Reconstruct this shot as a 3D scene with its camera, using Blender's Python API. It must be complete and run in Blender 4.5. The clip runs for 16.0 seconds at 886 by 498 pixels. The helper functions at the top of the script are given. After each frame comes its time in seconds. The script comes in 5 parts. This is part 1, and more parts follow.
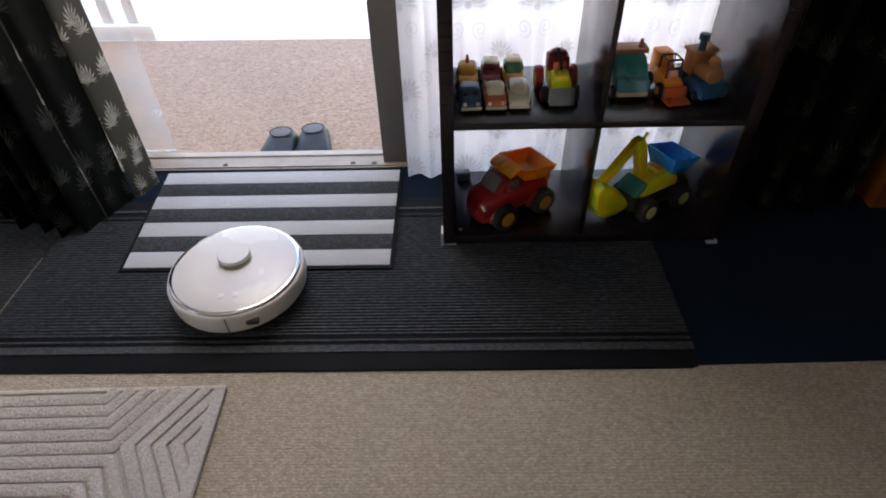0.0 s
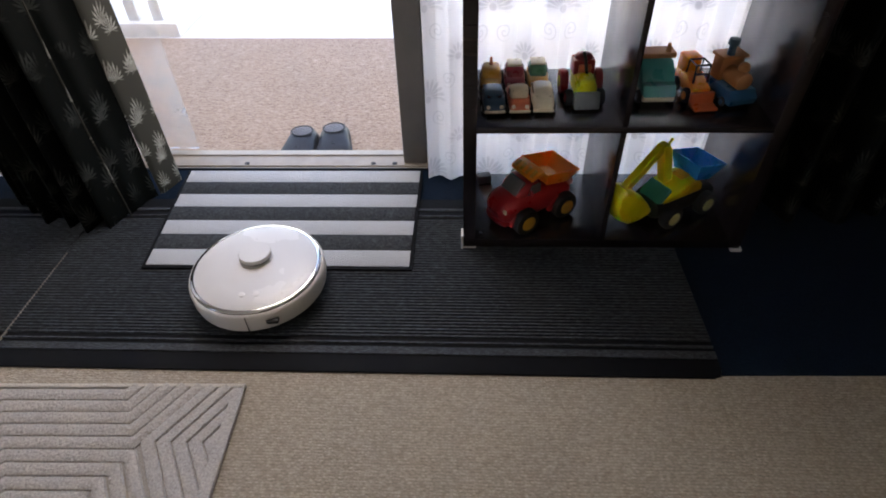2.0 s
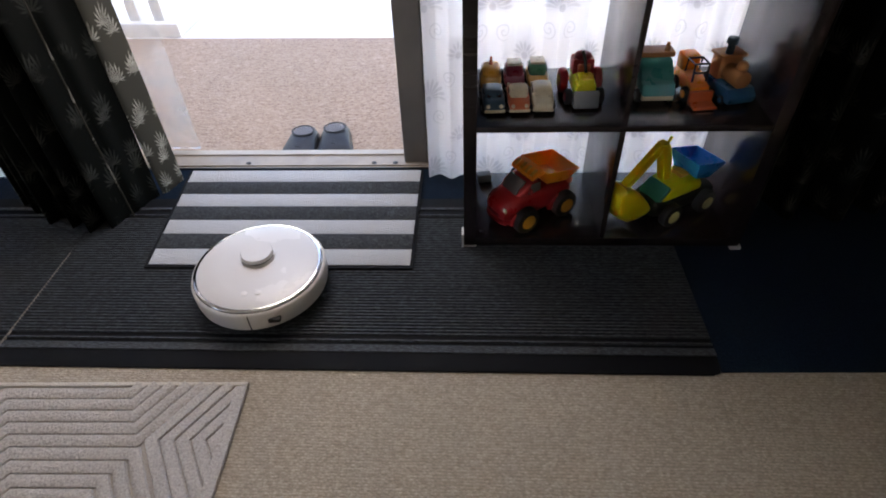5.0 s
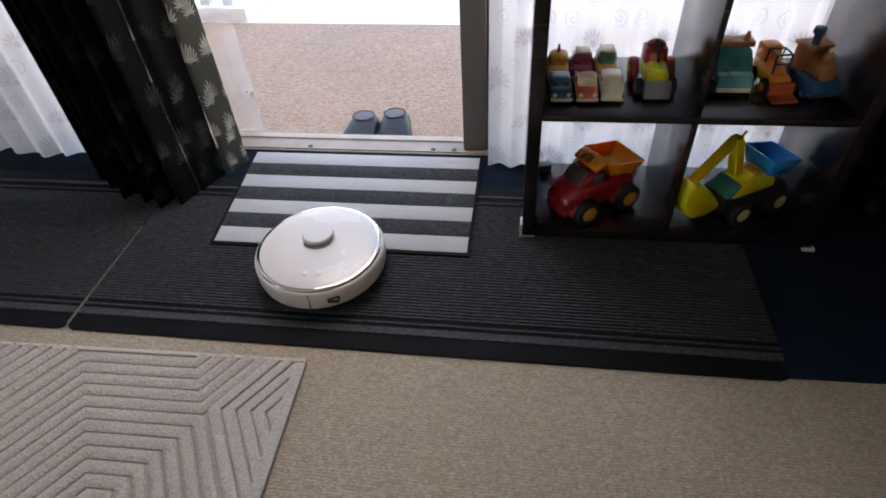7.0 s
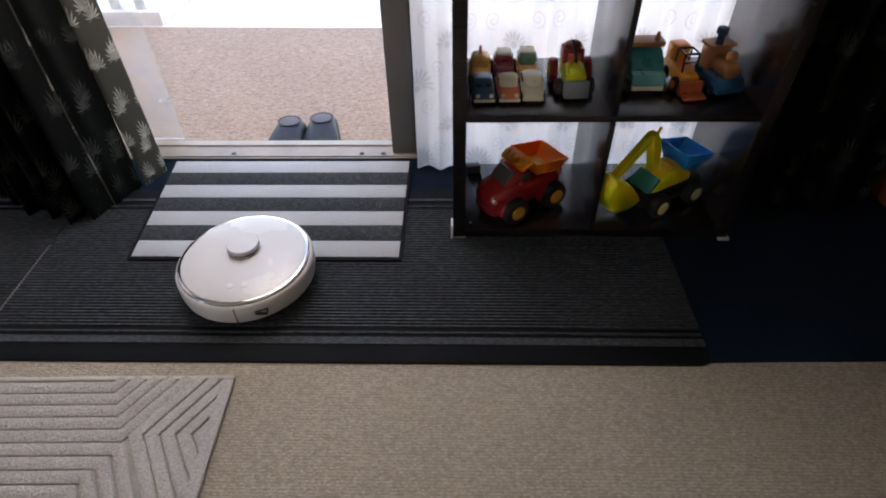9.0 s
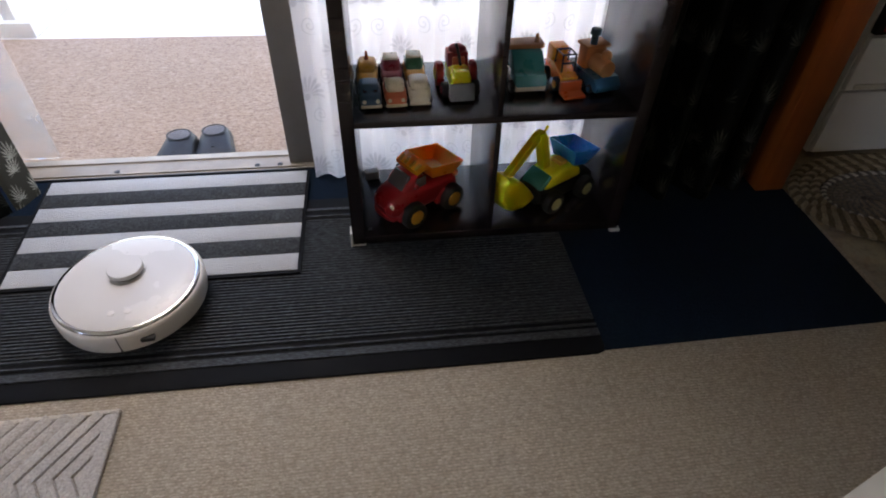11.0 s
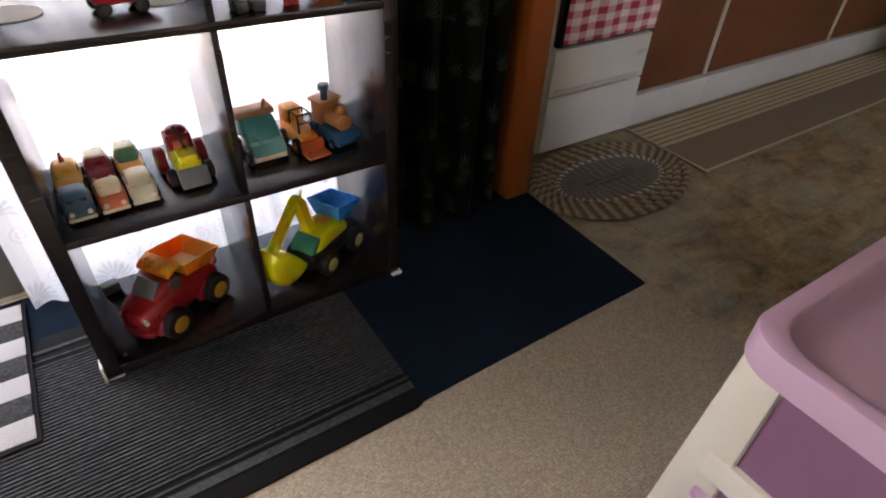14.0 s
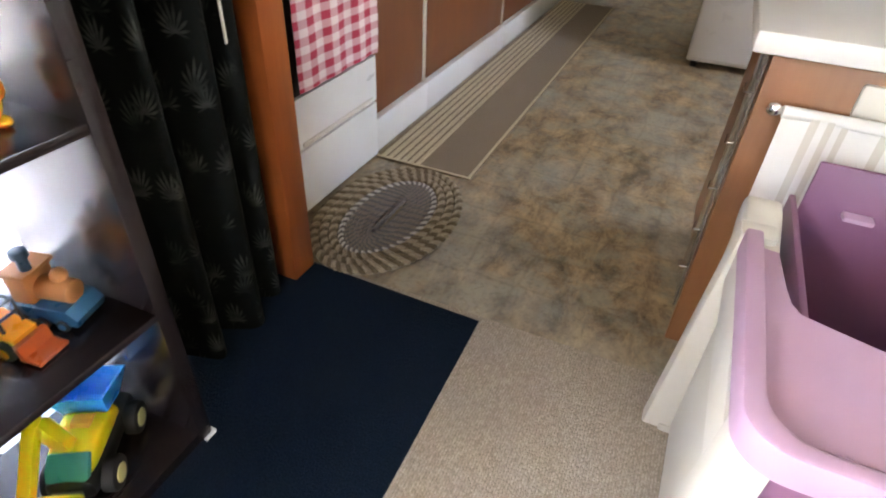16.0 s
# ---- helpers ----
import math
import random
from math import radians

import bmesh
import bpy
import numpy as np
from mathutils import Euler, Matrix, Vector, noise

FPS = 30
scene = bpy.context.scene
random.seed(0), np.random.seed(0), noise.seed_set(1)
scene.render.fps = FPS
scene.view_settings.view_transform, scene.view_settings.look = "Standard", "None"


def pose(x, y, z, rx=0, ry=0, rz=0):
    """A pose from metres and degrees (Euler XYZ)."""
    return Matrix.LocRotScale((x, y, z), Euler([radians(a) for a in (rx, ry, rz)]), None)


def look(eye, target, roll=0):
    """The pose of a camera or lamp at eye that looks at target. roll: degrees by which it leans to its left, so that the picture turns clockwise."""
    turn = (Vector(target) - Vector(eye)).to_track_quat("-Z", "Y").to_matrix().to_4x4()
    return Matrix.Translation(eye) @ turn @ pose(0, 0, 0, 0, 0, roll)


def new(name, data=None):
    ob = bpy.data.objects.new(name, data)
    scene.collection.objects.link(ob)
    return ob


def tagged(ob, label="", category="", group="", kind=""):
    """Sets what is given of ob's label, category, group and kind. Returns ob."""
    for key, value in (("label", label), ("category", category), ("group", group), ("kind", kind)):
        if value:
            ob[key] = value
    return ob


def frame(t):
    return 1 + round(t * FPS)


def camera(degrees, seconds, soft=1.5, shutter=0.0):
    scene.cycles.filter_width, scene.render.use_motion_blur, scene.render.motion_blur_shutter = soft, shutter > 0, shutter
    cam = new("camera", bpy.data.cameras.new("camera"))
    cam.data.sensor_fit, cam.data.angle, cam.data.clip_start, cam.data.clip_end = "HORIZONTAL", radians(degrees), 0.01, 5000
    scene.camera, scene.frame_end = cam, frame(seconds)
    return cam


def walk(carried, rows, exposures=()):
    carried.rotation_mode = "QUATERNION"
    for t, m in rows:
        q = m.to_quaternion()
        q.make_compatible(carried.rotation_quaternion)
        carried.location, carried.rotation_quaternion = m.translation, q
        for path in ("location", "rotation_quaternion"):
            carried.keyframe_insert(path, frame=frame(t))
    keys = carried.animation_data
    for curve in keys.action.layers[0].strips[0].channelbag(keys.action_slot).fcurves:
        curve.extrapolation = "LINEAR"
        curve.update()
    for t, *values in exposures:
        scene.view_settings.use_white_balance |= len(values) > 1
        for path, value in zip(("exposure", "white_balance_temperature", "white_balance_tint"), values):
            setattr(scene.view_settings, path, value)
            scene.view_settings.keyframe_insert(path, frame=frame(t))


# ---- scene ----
cam = camera(75.7, 16.0, 1.9, 0.4)
PATH = [
    (0, (0.182, -1.23, 1.106), (0.141, 0.259, -0.229), -1.8),
    (0.5, (0.179, -1.232, 1.109), (0.134, 0.27, -0.21), -2.6),
    (1, (0.175, -1.234, 1.113), (0.111, 0.277, -0.196), -2.7),
    (1.5, (0.173, -1.228, 1.109), (0.113, 0.276, -0.208), -2.0),
    (2, (0.168, -1.219, 1.11), (0.075, 0.266, -0.226), -2.0),
    (2.5, (0.175, -1.223, 1.11), (0.079, 0.261, -0.227), -2.1),
    (3, (0.168, -1.225, 1.107), (0.081, 0.26, -0.23), -1.7),
    (5.5, (0.17, -1.226, 1.117), (0.061, 0.254, -0.225), -2.8),
    (6, (0.156, -1.232, 1.114), (-0.019, 0.235, -0.235), -3.3),
    (6.5, (0.141, -1.23, 1.113), (-0.1, 0.22, -0.243), -3.9),
    (7, (0.136, -1.231, 1.11), (-0.118, 0.215, -0.248), -4.0),
    (7.5, (0.126, -1.225, 1.111), (-0.094, 0.222, -0.252), -4.2),
    (8, (0.136, -1.223, 1.109), (-0.031, 0.227, -0.258), -3.5),
    (8.5, (0.15, -1.224, 1.103), (0.036, 0.238, -0.258), -2.4),
    (9, (0.163, -1.22, 1.102), (0.112, 0.249, -0.255), -1.2),
    (11.5, (0.251, -1.215, 1.099), (0.486, 0.254, -0.238), 2.1),
    (12, (0.26, -1.22, 1.099), (0.548, 0.256, -0.22), 2.9),
    (12.5, (0.293, -1.22, 1.105), (0.731, 0.242, -0.187), 3.7),
    (13, (0.315, -1.215, 1.101), (0.851, 0.213, -0.193), 4.4),
    (13.5, (0.291, -1.179, 1.103), (1.098, 0.151, -0.153), 3.9),
    (14, (0.291, -1.104, 1.111), (1.201, 0.176, -0.127), 3.3),
    (14.5, (0.327, -1.015, 1.126), (1.325, 0.198, -0.110), 4.7),
    (15, (0.322, -0.900, 1.144), (1.590, 0.047, -0.078), 3.3),
    (15.5, (0.364, -0.828, 1.137), (1.766, -0.076, -0.076), 3.5),
    (16, (0.406, -0.745, 1.139), (1.886, -0.136, -0.061), 3.0),
]
EXPOSURES = [(0, 2.78, 7600, 18), (1, 2.73, 7600, 18), (9, 2.76, 7600, 18), (12.5, 2.84, 7700, 19), (13.5, 3.42, 8300, 21), (14.5, 4.28, 8300, 20), (15, 4.82, 7900, 19), (15.5, 4.94, 7700, 18), (16, 5.38, 7400, 17)]
walk(cam, [(t, look(eye, target, roll)) for t, eye, target, roll in PATH], EXPOSURES)

# ---------------- world, sun, fill and door light ---------
world = bpy.data.worlds.new("sky")
scene.world = world
world.use_nodes = True
wn = world.node_tree
sky = wn.nodes.new("ShaderNodeTexSky")
sky.sky_type, sky.sun_disc = "NISHITA", False
sky.sun_elevation, sky.sun_rotation = radians(64), radians(180)
wn.links.new(sky.outputs[0], wn.nodes["Background"].inputs[0])
wn.nodes["Background"].inputs[1].default_value = 0.15

sun = new("sun", bpy.data.lights.new("sun", "SUN"))
sun.data.energy, sun.data.angle, sun.data.color = 5.0, radians(0.6), (1.0, 0.95, 0.88)
sun.matrix_world = look((0, -1.03, 2.1), (0, 0, 0))


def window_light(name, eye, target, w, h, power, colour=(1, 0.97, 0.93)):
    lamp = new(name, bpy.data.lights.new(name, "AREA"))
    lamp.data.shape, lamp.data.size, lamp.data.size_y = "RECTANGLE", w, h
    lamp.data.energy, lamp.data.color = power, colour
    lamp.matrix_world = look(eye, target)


# two added fill lamps for living room and kitchen, in openings out of view
window_light("living_fill_light", (-3.18, -1.85, 1.45), (0, -1.3, 0.7), 1.0, 1.0, 0.35)
window_light("kitchen_fill_light", (3.4, -3.58, 1.57), (3.4, 0, 1.0), 0.9, 0.9, 0.65, (1.0, 0.96, 0.90))
window_light("door_sky_light", (-0.44, 0.46, 1.55), (-0.55, -0.75, 0.0), 0.72, 0.9, 2.2, (0.98, 0.98, 1.0))

# ---------------- materials ----------------


class Nodes:
    """Short hand for building a node material."""

    def __init__(self, name):
        self.mat = bpy.data.materials.new(name)
        self.mat.use_nodes = True
        self.tree = self.mat.node_tree
        self.bsdf = self.tree.nodes["Principled BSDF"]
        self.out = self.tree.nodes["Material Output"]

    def add(self, kind, **sockets):
        node = self.tree.nodes.new("ShaderNode" + kind)
        for k, v in sockets.items():
            self.put(node, k.replace("_", " "), v)
        return node

    def put(self, node, socket, v):
        target = node.inputs[int(socket)] if socket.isdigit() else node.inputs[socket]
        if isinstance(v, bpy.types.NodeSocket):
            self.tree.links.new(v, target)
        else:
            target.default_value = v

    def math(self, op, a, b=0.0, c=0.0):
        n = self.tree.nodes.new("ShaderNodeMath")
        n.operation = op
        for i, v in enumerate((a, b, c)):
            self.put(n, str(i), v)
        return n.outputs[0]

    def coords(self, which="Object"):
        return self.add("TexCoord").outputs[which]

    def noise(self, scale, detail=3, vec=None, rough=0.6):
        n = self.add("TexNoise", Scale=scale, Detail=detail, Roughness=rough)
        self.put(n, "Vector", vec if vec else self.coords())
        return n.outputs["Fac"]

    def mix(self, fac, a, b):
        n = self.tree.nodes.new("ShaderNodeMix")
        n.data_type = "RGBA"
        for i, v in ((0, fac), (6, a), (7, b)):
            if isinstance(v, bpy.types.NodeSocket):
                self.tree.links.new(v, n.inputs[i])
            else:
                n.inputs[i].default_value = (*v, 1) if isinstance(v, tuple) and len(v) == 3 else v
        return n.outputs[2]

    def span(self, v, a, b, c=0.0, d=1.0):
        n = self.add("MapRange")
        for i, q in enumerate((v, a, b, c, d)):
            self.put(n, str(i), q)
        return n.outputs[0]

    def bump(self, height, strength=0.3, distance=0.002):
        n = self.add("Bump", Strength=strength, Distance=distance, Height=height)
        self.tree.links.new(n.outputs[0], self.bsdf.inputs["Normal"])

    def finish(self, colour, rough=0.5, metal=0.0, **more):
        self.put(self.bsdf, "Base Color", colour if isinstance(colour, bpy.types.NodeSocket) else (*colour, 1))
        self.put(self.bsdf, "Roughness", rough)
        self.put(self.bsdf, "Metallic", metal)
        for k, v in more.items():
            self.put(self.bsdf, k.replace("_", " "), v)
        return self.mat


def shade(c, k):
    return tuple(min(1, v * k) for v in c)


def plain(name, colour, rough=0.5, metal=0.0, vary=0.2, big=6, fine=90, bump=0.08, **more):
    """Painted, moulded or woven surface: two scales of variation and a fine relief."""
    n = Nodes(name)
    a, b = n.noise(big, 4), n.noise(fine, 3)
    col = n.mix(n.span(a, 0.3, 0.7), shade(colour, 1 - vary), shade(colour, 1 + vary * 0.5))
    col = n.mix(n.span(b, 0.55, 0.8, 0, vary), col, shade(colour, 0.6))
    n.bump(b, bump, 0.001)
    return n.finish(col, n.span(a, 0.3, 0.7, rough * 0.85, min(1, rough * 1.15)), metal, **more)


def carpet(name, colour, dark, light, scale=260, rib=0.0, sheen=0.12):
    n = Nodes(name)
    o = n.coords()
    row = n.add("Mapping", Vector=o)
    row.inputs["Scale"].default_value = (0.55, 1.25, 1) if rib else (1, 1, 1)
    f, g, big = n.noise(scale, 4, row.outputs[0], 0.75), n.noise(60, 3, o), n.noise(2.2, 4, o)
    v = n.add("TexVoronoi", Vector=o, Scale=scale * 0.7).outputs["Distance"]
    col = n.mix(n.span(f, 0.32, 0.68), dark, light)
    col = n.mix(n.span(g, 0.35, 0.65, 0, 0.45), col, colour)
    col = n.mix(n.span(big, 0.35, 0.7, 0, 0.3), col, shade(colour, 0.75))
    h = n.math("ADD", n.math("MULTIPLY", f, 0.7), n.math("MULTIPLY", v, 0.5))
    if rib:
        sep = n.add("SeparateXYZ", Vector=o)
        h = n.math("ADD", h, n.math("MULTIPLY", n.math("SINE", n.math("MULTIPLY", sep.outputs[1], rib)), 0.05))
    n.bump(h, 0.9, 0.004)
    return n.finish(col, 0.95, Sheen_Weight=sheen, Specular_IOR_Level=0.1)


def loop_pile(name, colour, dark, light):
    """Level loop carpet: rows of small loops, each with its own tone, dark between the rows."""
    n = Nodes(name)
    o = n.coords()
    row = n.add("Mapping", Vector=o)
    row.inputs["Scale"].default_value = (0.62, 1.0, 0.0)
    loops = n.add("TexVoronoi", Vector=row.outputs[0], Scale=250.0)
    tone = n.add("SeparateColor", Color=loops.outputs["Color"]).outputs[0]
    gap = n.span(loops.outputs["Distance"], 0.35, 0.75)
    fine, mid, big = n.noise(420, 3, o, 0.7), n.noise(90, 4, row.outputs[0], 0.65), n.noise(1.6, 4, o)
    col = n.mix(n.span(tone, 0.0, 1.0, 0.25, 1.0), dark, light)
    col = n.mix(0.45, col, colour)
    col = n.mix(n.math("MULTIPLY", gap, 0.3), col, shade(dark, 0.8))
    col = n.mix(n.span(mid, 0.4, 0.7, 0, 0.16), col, dark)
    col = n.mix(n.span(big, 0.35, 0.7, 0, 0.25), col, shade(colour, 0.72))
    sep = n.add("SeparateXYZ", Vector=o)
    line = n.math("SINE", n.math("MULTIPLY", sep.outputs[1], 900.0))
    col = n.mix(n.span(line, 0.2, 1.0, 0.0, 0.3), col, shade(dark, 0.8))
    h = n.math("ADD", n.math("SUBTRACT", n.math("MULTIPLY", fine, 0.5), gap), n.math("MULTIPLY", line, 0.12))
    n.bump(h, 0.5, 0.0025)
    return n.finish(col, 0.95, Sheen_Weight=0.1, Specular_IOR_Level=0.1)


def ribbed_pile(name, dark, light):
    """Needle-felt ribs: fibres drawn out along the rib, with scuffed paler runs."""
    n = Nodes(name)
    o = n.coords()
    drawn = n.add("Mapping", Vector=o)
    drawn.inputs["Scale"].default_value = (0.16, 1.0, 1.0)
    f, g, big = n.noise(420, 4, drawn.outputs[0], 0.7), n.noise(70, 3, o), n.noise(3.0, 4, o)
    col = n.mix(n.span(f, 0.42, 0.72), dark, light)
    col = n.mix(n.span(g, 0.45, 0.7, 0, 0.6), col, shade(dark, 1.4))
    col = n.mix(n.span(big, 0.4, 0.7, 0, 0.35), col, shade(light, 0.35))
    n.bump(f, 0.8, 0.002)
    return n.finish(col, 0.7, Specular_IOR_Level=0.3, Sheen_Weight=0.1)


def wood(name, a, b, rough=0.4, axis=2, scale=1.0, spec=0.5, relief=0.08):
    n = Nodes(name)
    m = n.add("Mapping", Vector=n.coords())
    stretch = [38.0 * scale] * 3
    stretch[axis] = 2.2 * scale
    m.inputs["Scale"].default_value = stretch
    f, big = n.noise(1.0, 6, m.outputs[0], 0.65), n.noise(5, 3)
    col = n.mix(n.span(f, 0.3, 0.7), a, b)
    col = n.mix(n.span(big, 0.35, 0.7, 0, 0.35), col, shade(a, 0.7))
    n.bump(f, relief, 0.001)
    return n.finish(col, n.span(f, 0.3, 0.7, rough * 0.92, rough * 1.1), 0.0, Specular_IOR_Level=spec)


def veneer(name, a, b, rough, spec):
    """Smooth foil veneer: faint grain in the colour, an even soft gloss."""
    n = Nodes(name)
    m = n.add("Mapping", Vector=n.coords())
    m.inputs["Scale"].default_value = (3, 60, 60)
    f, big = n.noise(1.0, 4, m.outputs[0], 0.6), n.noise(3, 2)
    return n.finish(n.mix(n.span(f, 0.3, 0.7), a, b), n.span(big, 0.3, 0.7, rough * 0.97, rough * 1.03), 0.0, Specular_IOR_Level=spec, Coat_Weight=0.3, Coat_Roughness=0.25)


def palm_print(name, ground, leaf, translucency, gloss=0.08, size=1.0, cover=0.42):
    """Dark cloth printed with fanned palm leaves, staggered over the cloth."""
    n = Nodes(name)
    grown = n.add("Mapping", Vector=n.coords("UV"))
    grown.inputs["Scale"].default_value = (1 / size,) * 3
    uv = n.add("SeparateXYZ", Vector=grown.outputs[0])
    wob = n.noise(9, 2, n.coords("UV"))
    total = None
    for du, dv, w, h, lean in ((0, 0, 0.085, 0.16, 0.25), (0.04, 0.09, 0.10, 0.19, -0.35)):
        u = n.math("DIVIDE", n.math("ADD", uv.outputs[0], du), w)
        row = n.math("FLOOR", n.math("DIVIDE", n.math("ADD", uv.outputs[1], dv), h))
        u = n.math("ADD", u, n.math("MULTIPLY", row, 0.37))
        x = n.math("MULTIPLY", n.math("SUBTRACT", n.math("FRACT", u), 0.5), w)
        y = n.math("MULTIPLY", n.math("SUBTRACT", n.math("FRACT", n.math("DIVIDE", n.math("ADD", uv.outputs[1], dv), h)), 0.22), h)
        x = n.math("MULTIPLY", n.math("ADD", x, n.math("MULTIPLY", y, lean * 0.5)), 1.6)
        r = n.math("SQRT", n.math("ADD", n.math("MULTIPLY", x, x), n.math("MULTIPLY", y, y)))
        th = n.math("ARCTAN2", x, y)
        finger = n.math("ABSOLUTE", n.math("COSINE", n.math("MULTIPLY", th, 8.5)))
        reach = n.math("ADD", 0.018, n.math("MULTIPLY", finger, n.math("SUBTRACT", 0.062, n.math("MULTIPLY", n.math("ABSOLUTE", th), 0.02))))
        inside = n.span(n.math("SUBTRACT", reach, r), 0.0, 0.016)
        split = n.span(finger, 0.18, 0.5)
        inside = n.math("MULTIPLY", inside, n.math("MAXIMUM", split, n.span(r, 0.03, 0.012)))
        inside = n.math("MULTIPLY", inside, n.span(n.math("ABSOLUTE", th), 2.0, 1.6))
        inside = n.math("MULTIPLY", inside, n.span(wob, cover, cover + 0.16, 0.0, 1.0))
        total = inside if total is None else n.math("MAXIMUM", total, inside)
    weave = n.noise(700, 2, n.coords("UV"))
    dye = n.span(n.noise(26, 3, n.coords("UV")), 0.3, 0.68, 0.25, 1.0)
    total = n.math("MULTIPLY", total, dye)
    col = n.mix(total, ground, leaf)
    n.bump(weave, 0.15, 0.0006)
    n.finish(col, 0.5, Specular_IOR_Level=gloss)
    tr = n.add("BsdfTranslucent", Color=n.mix(total, shade(ground, 1.2), leaf))
    mx = n.add("MixShader")
    n.put(mx, "0", translucency)
    n.tree.links.new(n.bsdf.outputs[0], mx.inputs[1])
    n.tree.links.new(tr.outputs[0], mx.inputs[2])
    n.tree.links.new(mx.outputs[0], n.out.inputs[0])
    return n.mat


def lace(name):
    """Sheer white net with denser flower medallions, scrolls and a fine mesh."""
    n = Nodes(name)
    uv = n.add("SeparateXYZ", Vector=n.coords("UV"))
    dense = None
    for du, dv, w, h, petals, size in ((0.1, 0.115, 0.225, 0.27, 10.0, 0.068), (0.2125, 0.25, 0.225, 0.27, 7.0, 0.044)):
        x = n.math("MULTIPLY", n.math("SUBTRACT", n.math("FRACT", n.math("DIVIDE", n.math("ADD", uv.outputs[0], du), w)), 0.5), w)
        y = n.math("MULTIPLY", n.math("SUBTRACT", n.math("FRACT", n.math("DIVIDE", n.math("ADD", uv.outputs[1], dv), h)), 0.5), h)
        r = n.math("SQRT", n.math("ADD", n.math("MULTIPLY", x, x), n.math("MULTIPLY", y, y)))
        th = n.math("ARCTAN2", x, y)
        pet = n.math("ABSOLUTE", n.math("COSINE", n.math("MULTIPLY", th, petals)))
        tip = n.math("ADD", size * 0.72, n.math("MULTIPLY", pet, size * 0.28))
        d = n.math("MULTIPLY", n.span(n.math("SUBTRACT", tip, r), 0, 0.012), n.span(pet, 0.25, 0.85))
        d = n.math("MULTIPLY", d, n.span(n.math("ABSOLUTE", th), 1.9, 1.5))
        d = n.math("MULTIPLY", d, n.span(r, 0.012, 0.02))
        core = n.span(r, 0.012, 0.009)
        # scroll stems beside the flower
        sx = n.math("SUBTRACT", n.math("ABSOLUTE", x), 0.038)
        sy = n.math("ADD", y, 0.064)
        sr = n.math("SQRT", n.math("ADD", n.math("MULTIPLY", sx, sx), n.math("MULTIPLY", sy, sy)))
        turn = n.math("ADD", n.math("MULTIPLY", sr, 420.0), n.math("ARCTAN2", sx, sy))
        curl = n.math("MULTIPLY", n.span(n.math("SINE", turn), 0.45, 0.9, 0.0, 0.7), n.span(sr, 0.028, 0.025))
        d = n.math("MAXIMUM", n.math("MAXIMUM", d, core), curl)
        dense = d if dense is None else n.math("MAXIMUM", dense, d)
    mesh = n.noise(900, 2, n.coords("UV"))
    cover = n.math("ADD", n.span(mesh, 0.3, 0.7, 0.80, 0.92), n.math("MULTIPLY", dense, 0.08))
    dif = n.add("BsdfDiffuse", Color=(0.80, 0.80, 0.82, 1))
    trl = n.add("BsdfTranslucent", Color=n.mix(dense, (0.82, 0.815, 0.845), (0.38, 0.38, 0.42)))
    cloth, mx, clear = n.add("MixShader"), n.add("MixShader"), n.add("BsdfTransparent")
    n.put(cloth, "0", n.math("SUBTRACT", 0.72, n.math("MULTIPLY", dense, 0.25)))
    n.tree.links.new(dif.outputs[0], cloth.inputs[1])
    n.tree.links.new(trl.outputs[0], cloth.inputs[2])
    n.put(mx, "0", cover)
    n.tree.links.new(clear.outputs[0], mx.inputs[1])
    n.tree.links.new(cloth.outputs[0], mx.inputs[2])
    n.tree.links.new(mx.outputs[0], n.out.inputs[0])
    return n.mat


def pane_glass(name, dusty):
    """Clear window glass with a film of dust and wiped smears."""
    n = Nodes(name)
    gl = n.add("BsdfGlossy", Roughness=0.02)
    clear, film = n.add("BsdfTransparent"), n.add("BsdfDiffuse", Color=(0.8, 0.8, 0.8, 1))
    film2 = n.add("BsdfTranslucent", Color=(0.8, 0.8, 0.8, 1))
    dirt = n.add("MixShader")
    n.put(dirt, "0", 0.5)
    n.tree.links.new(film.outputs[0], dirt.inputs[1])
    n.tree.links.new(film2.outputs[0], dirt.inputs[2])
    a, b = n.add("MixShader"), n.add("MixShader")
    fres = n.add("Fresnel", IOR=1.45)
    smear = n.math("MULTIPLY", n.span(n.noise(3.2, 5), 0.48, 0.75), n.span(n.noise(40, 4), 0.3, 0.7, 0.5, 1.0))
    n.put(a, "0", n.math("MULTIPLY", smear, dusty))
    n.tree.links.new(clear.outputs[0], a.inputs[1])
    n.tree.links.new(dirt.outputs[0], a.inputs[2])
    n.tree.links.new(fres.outputs[0], b.inputs[0])
    n.tree.links.new(a.outputs[0], b.inputs[1])
    n.tree.links.new(gl.outputs[0], b.inputs[2])
    n.tree.links.new(b.outputs[0], n.out.inputs[0])
    return n.mat


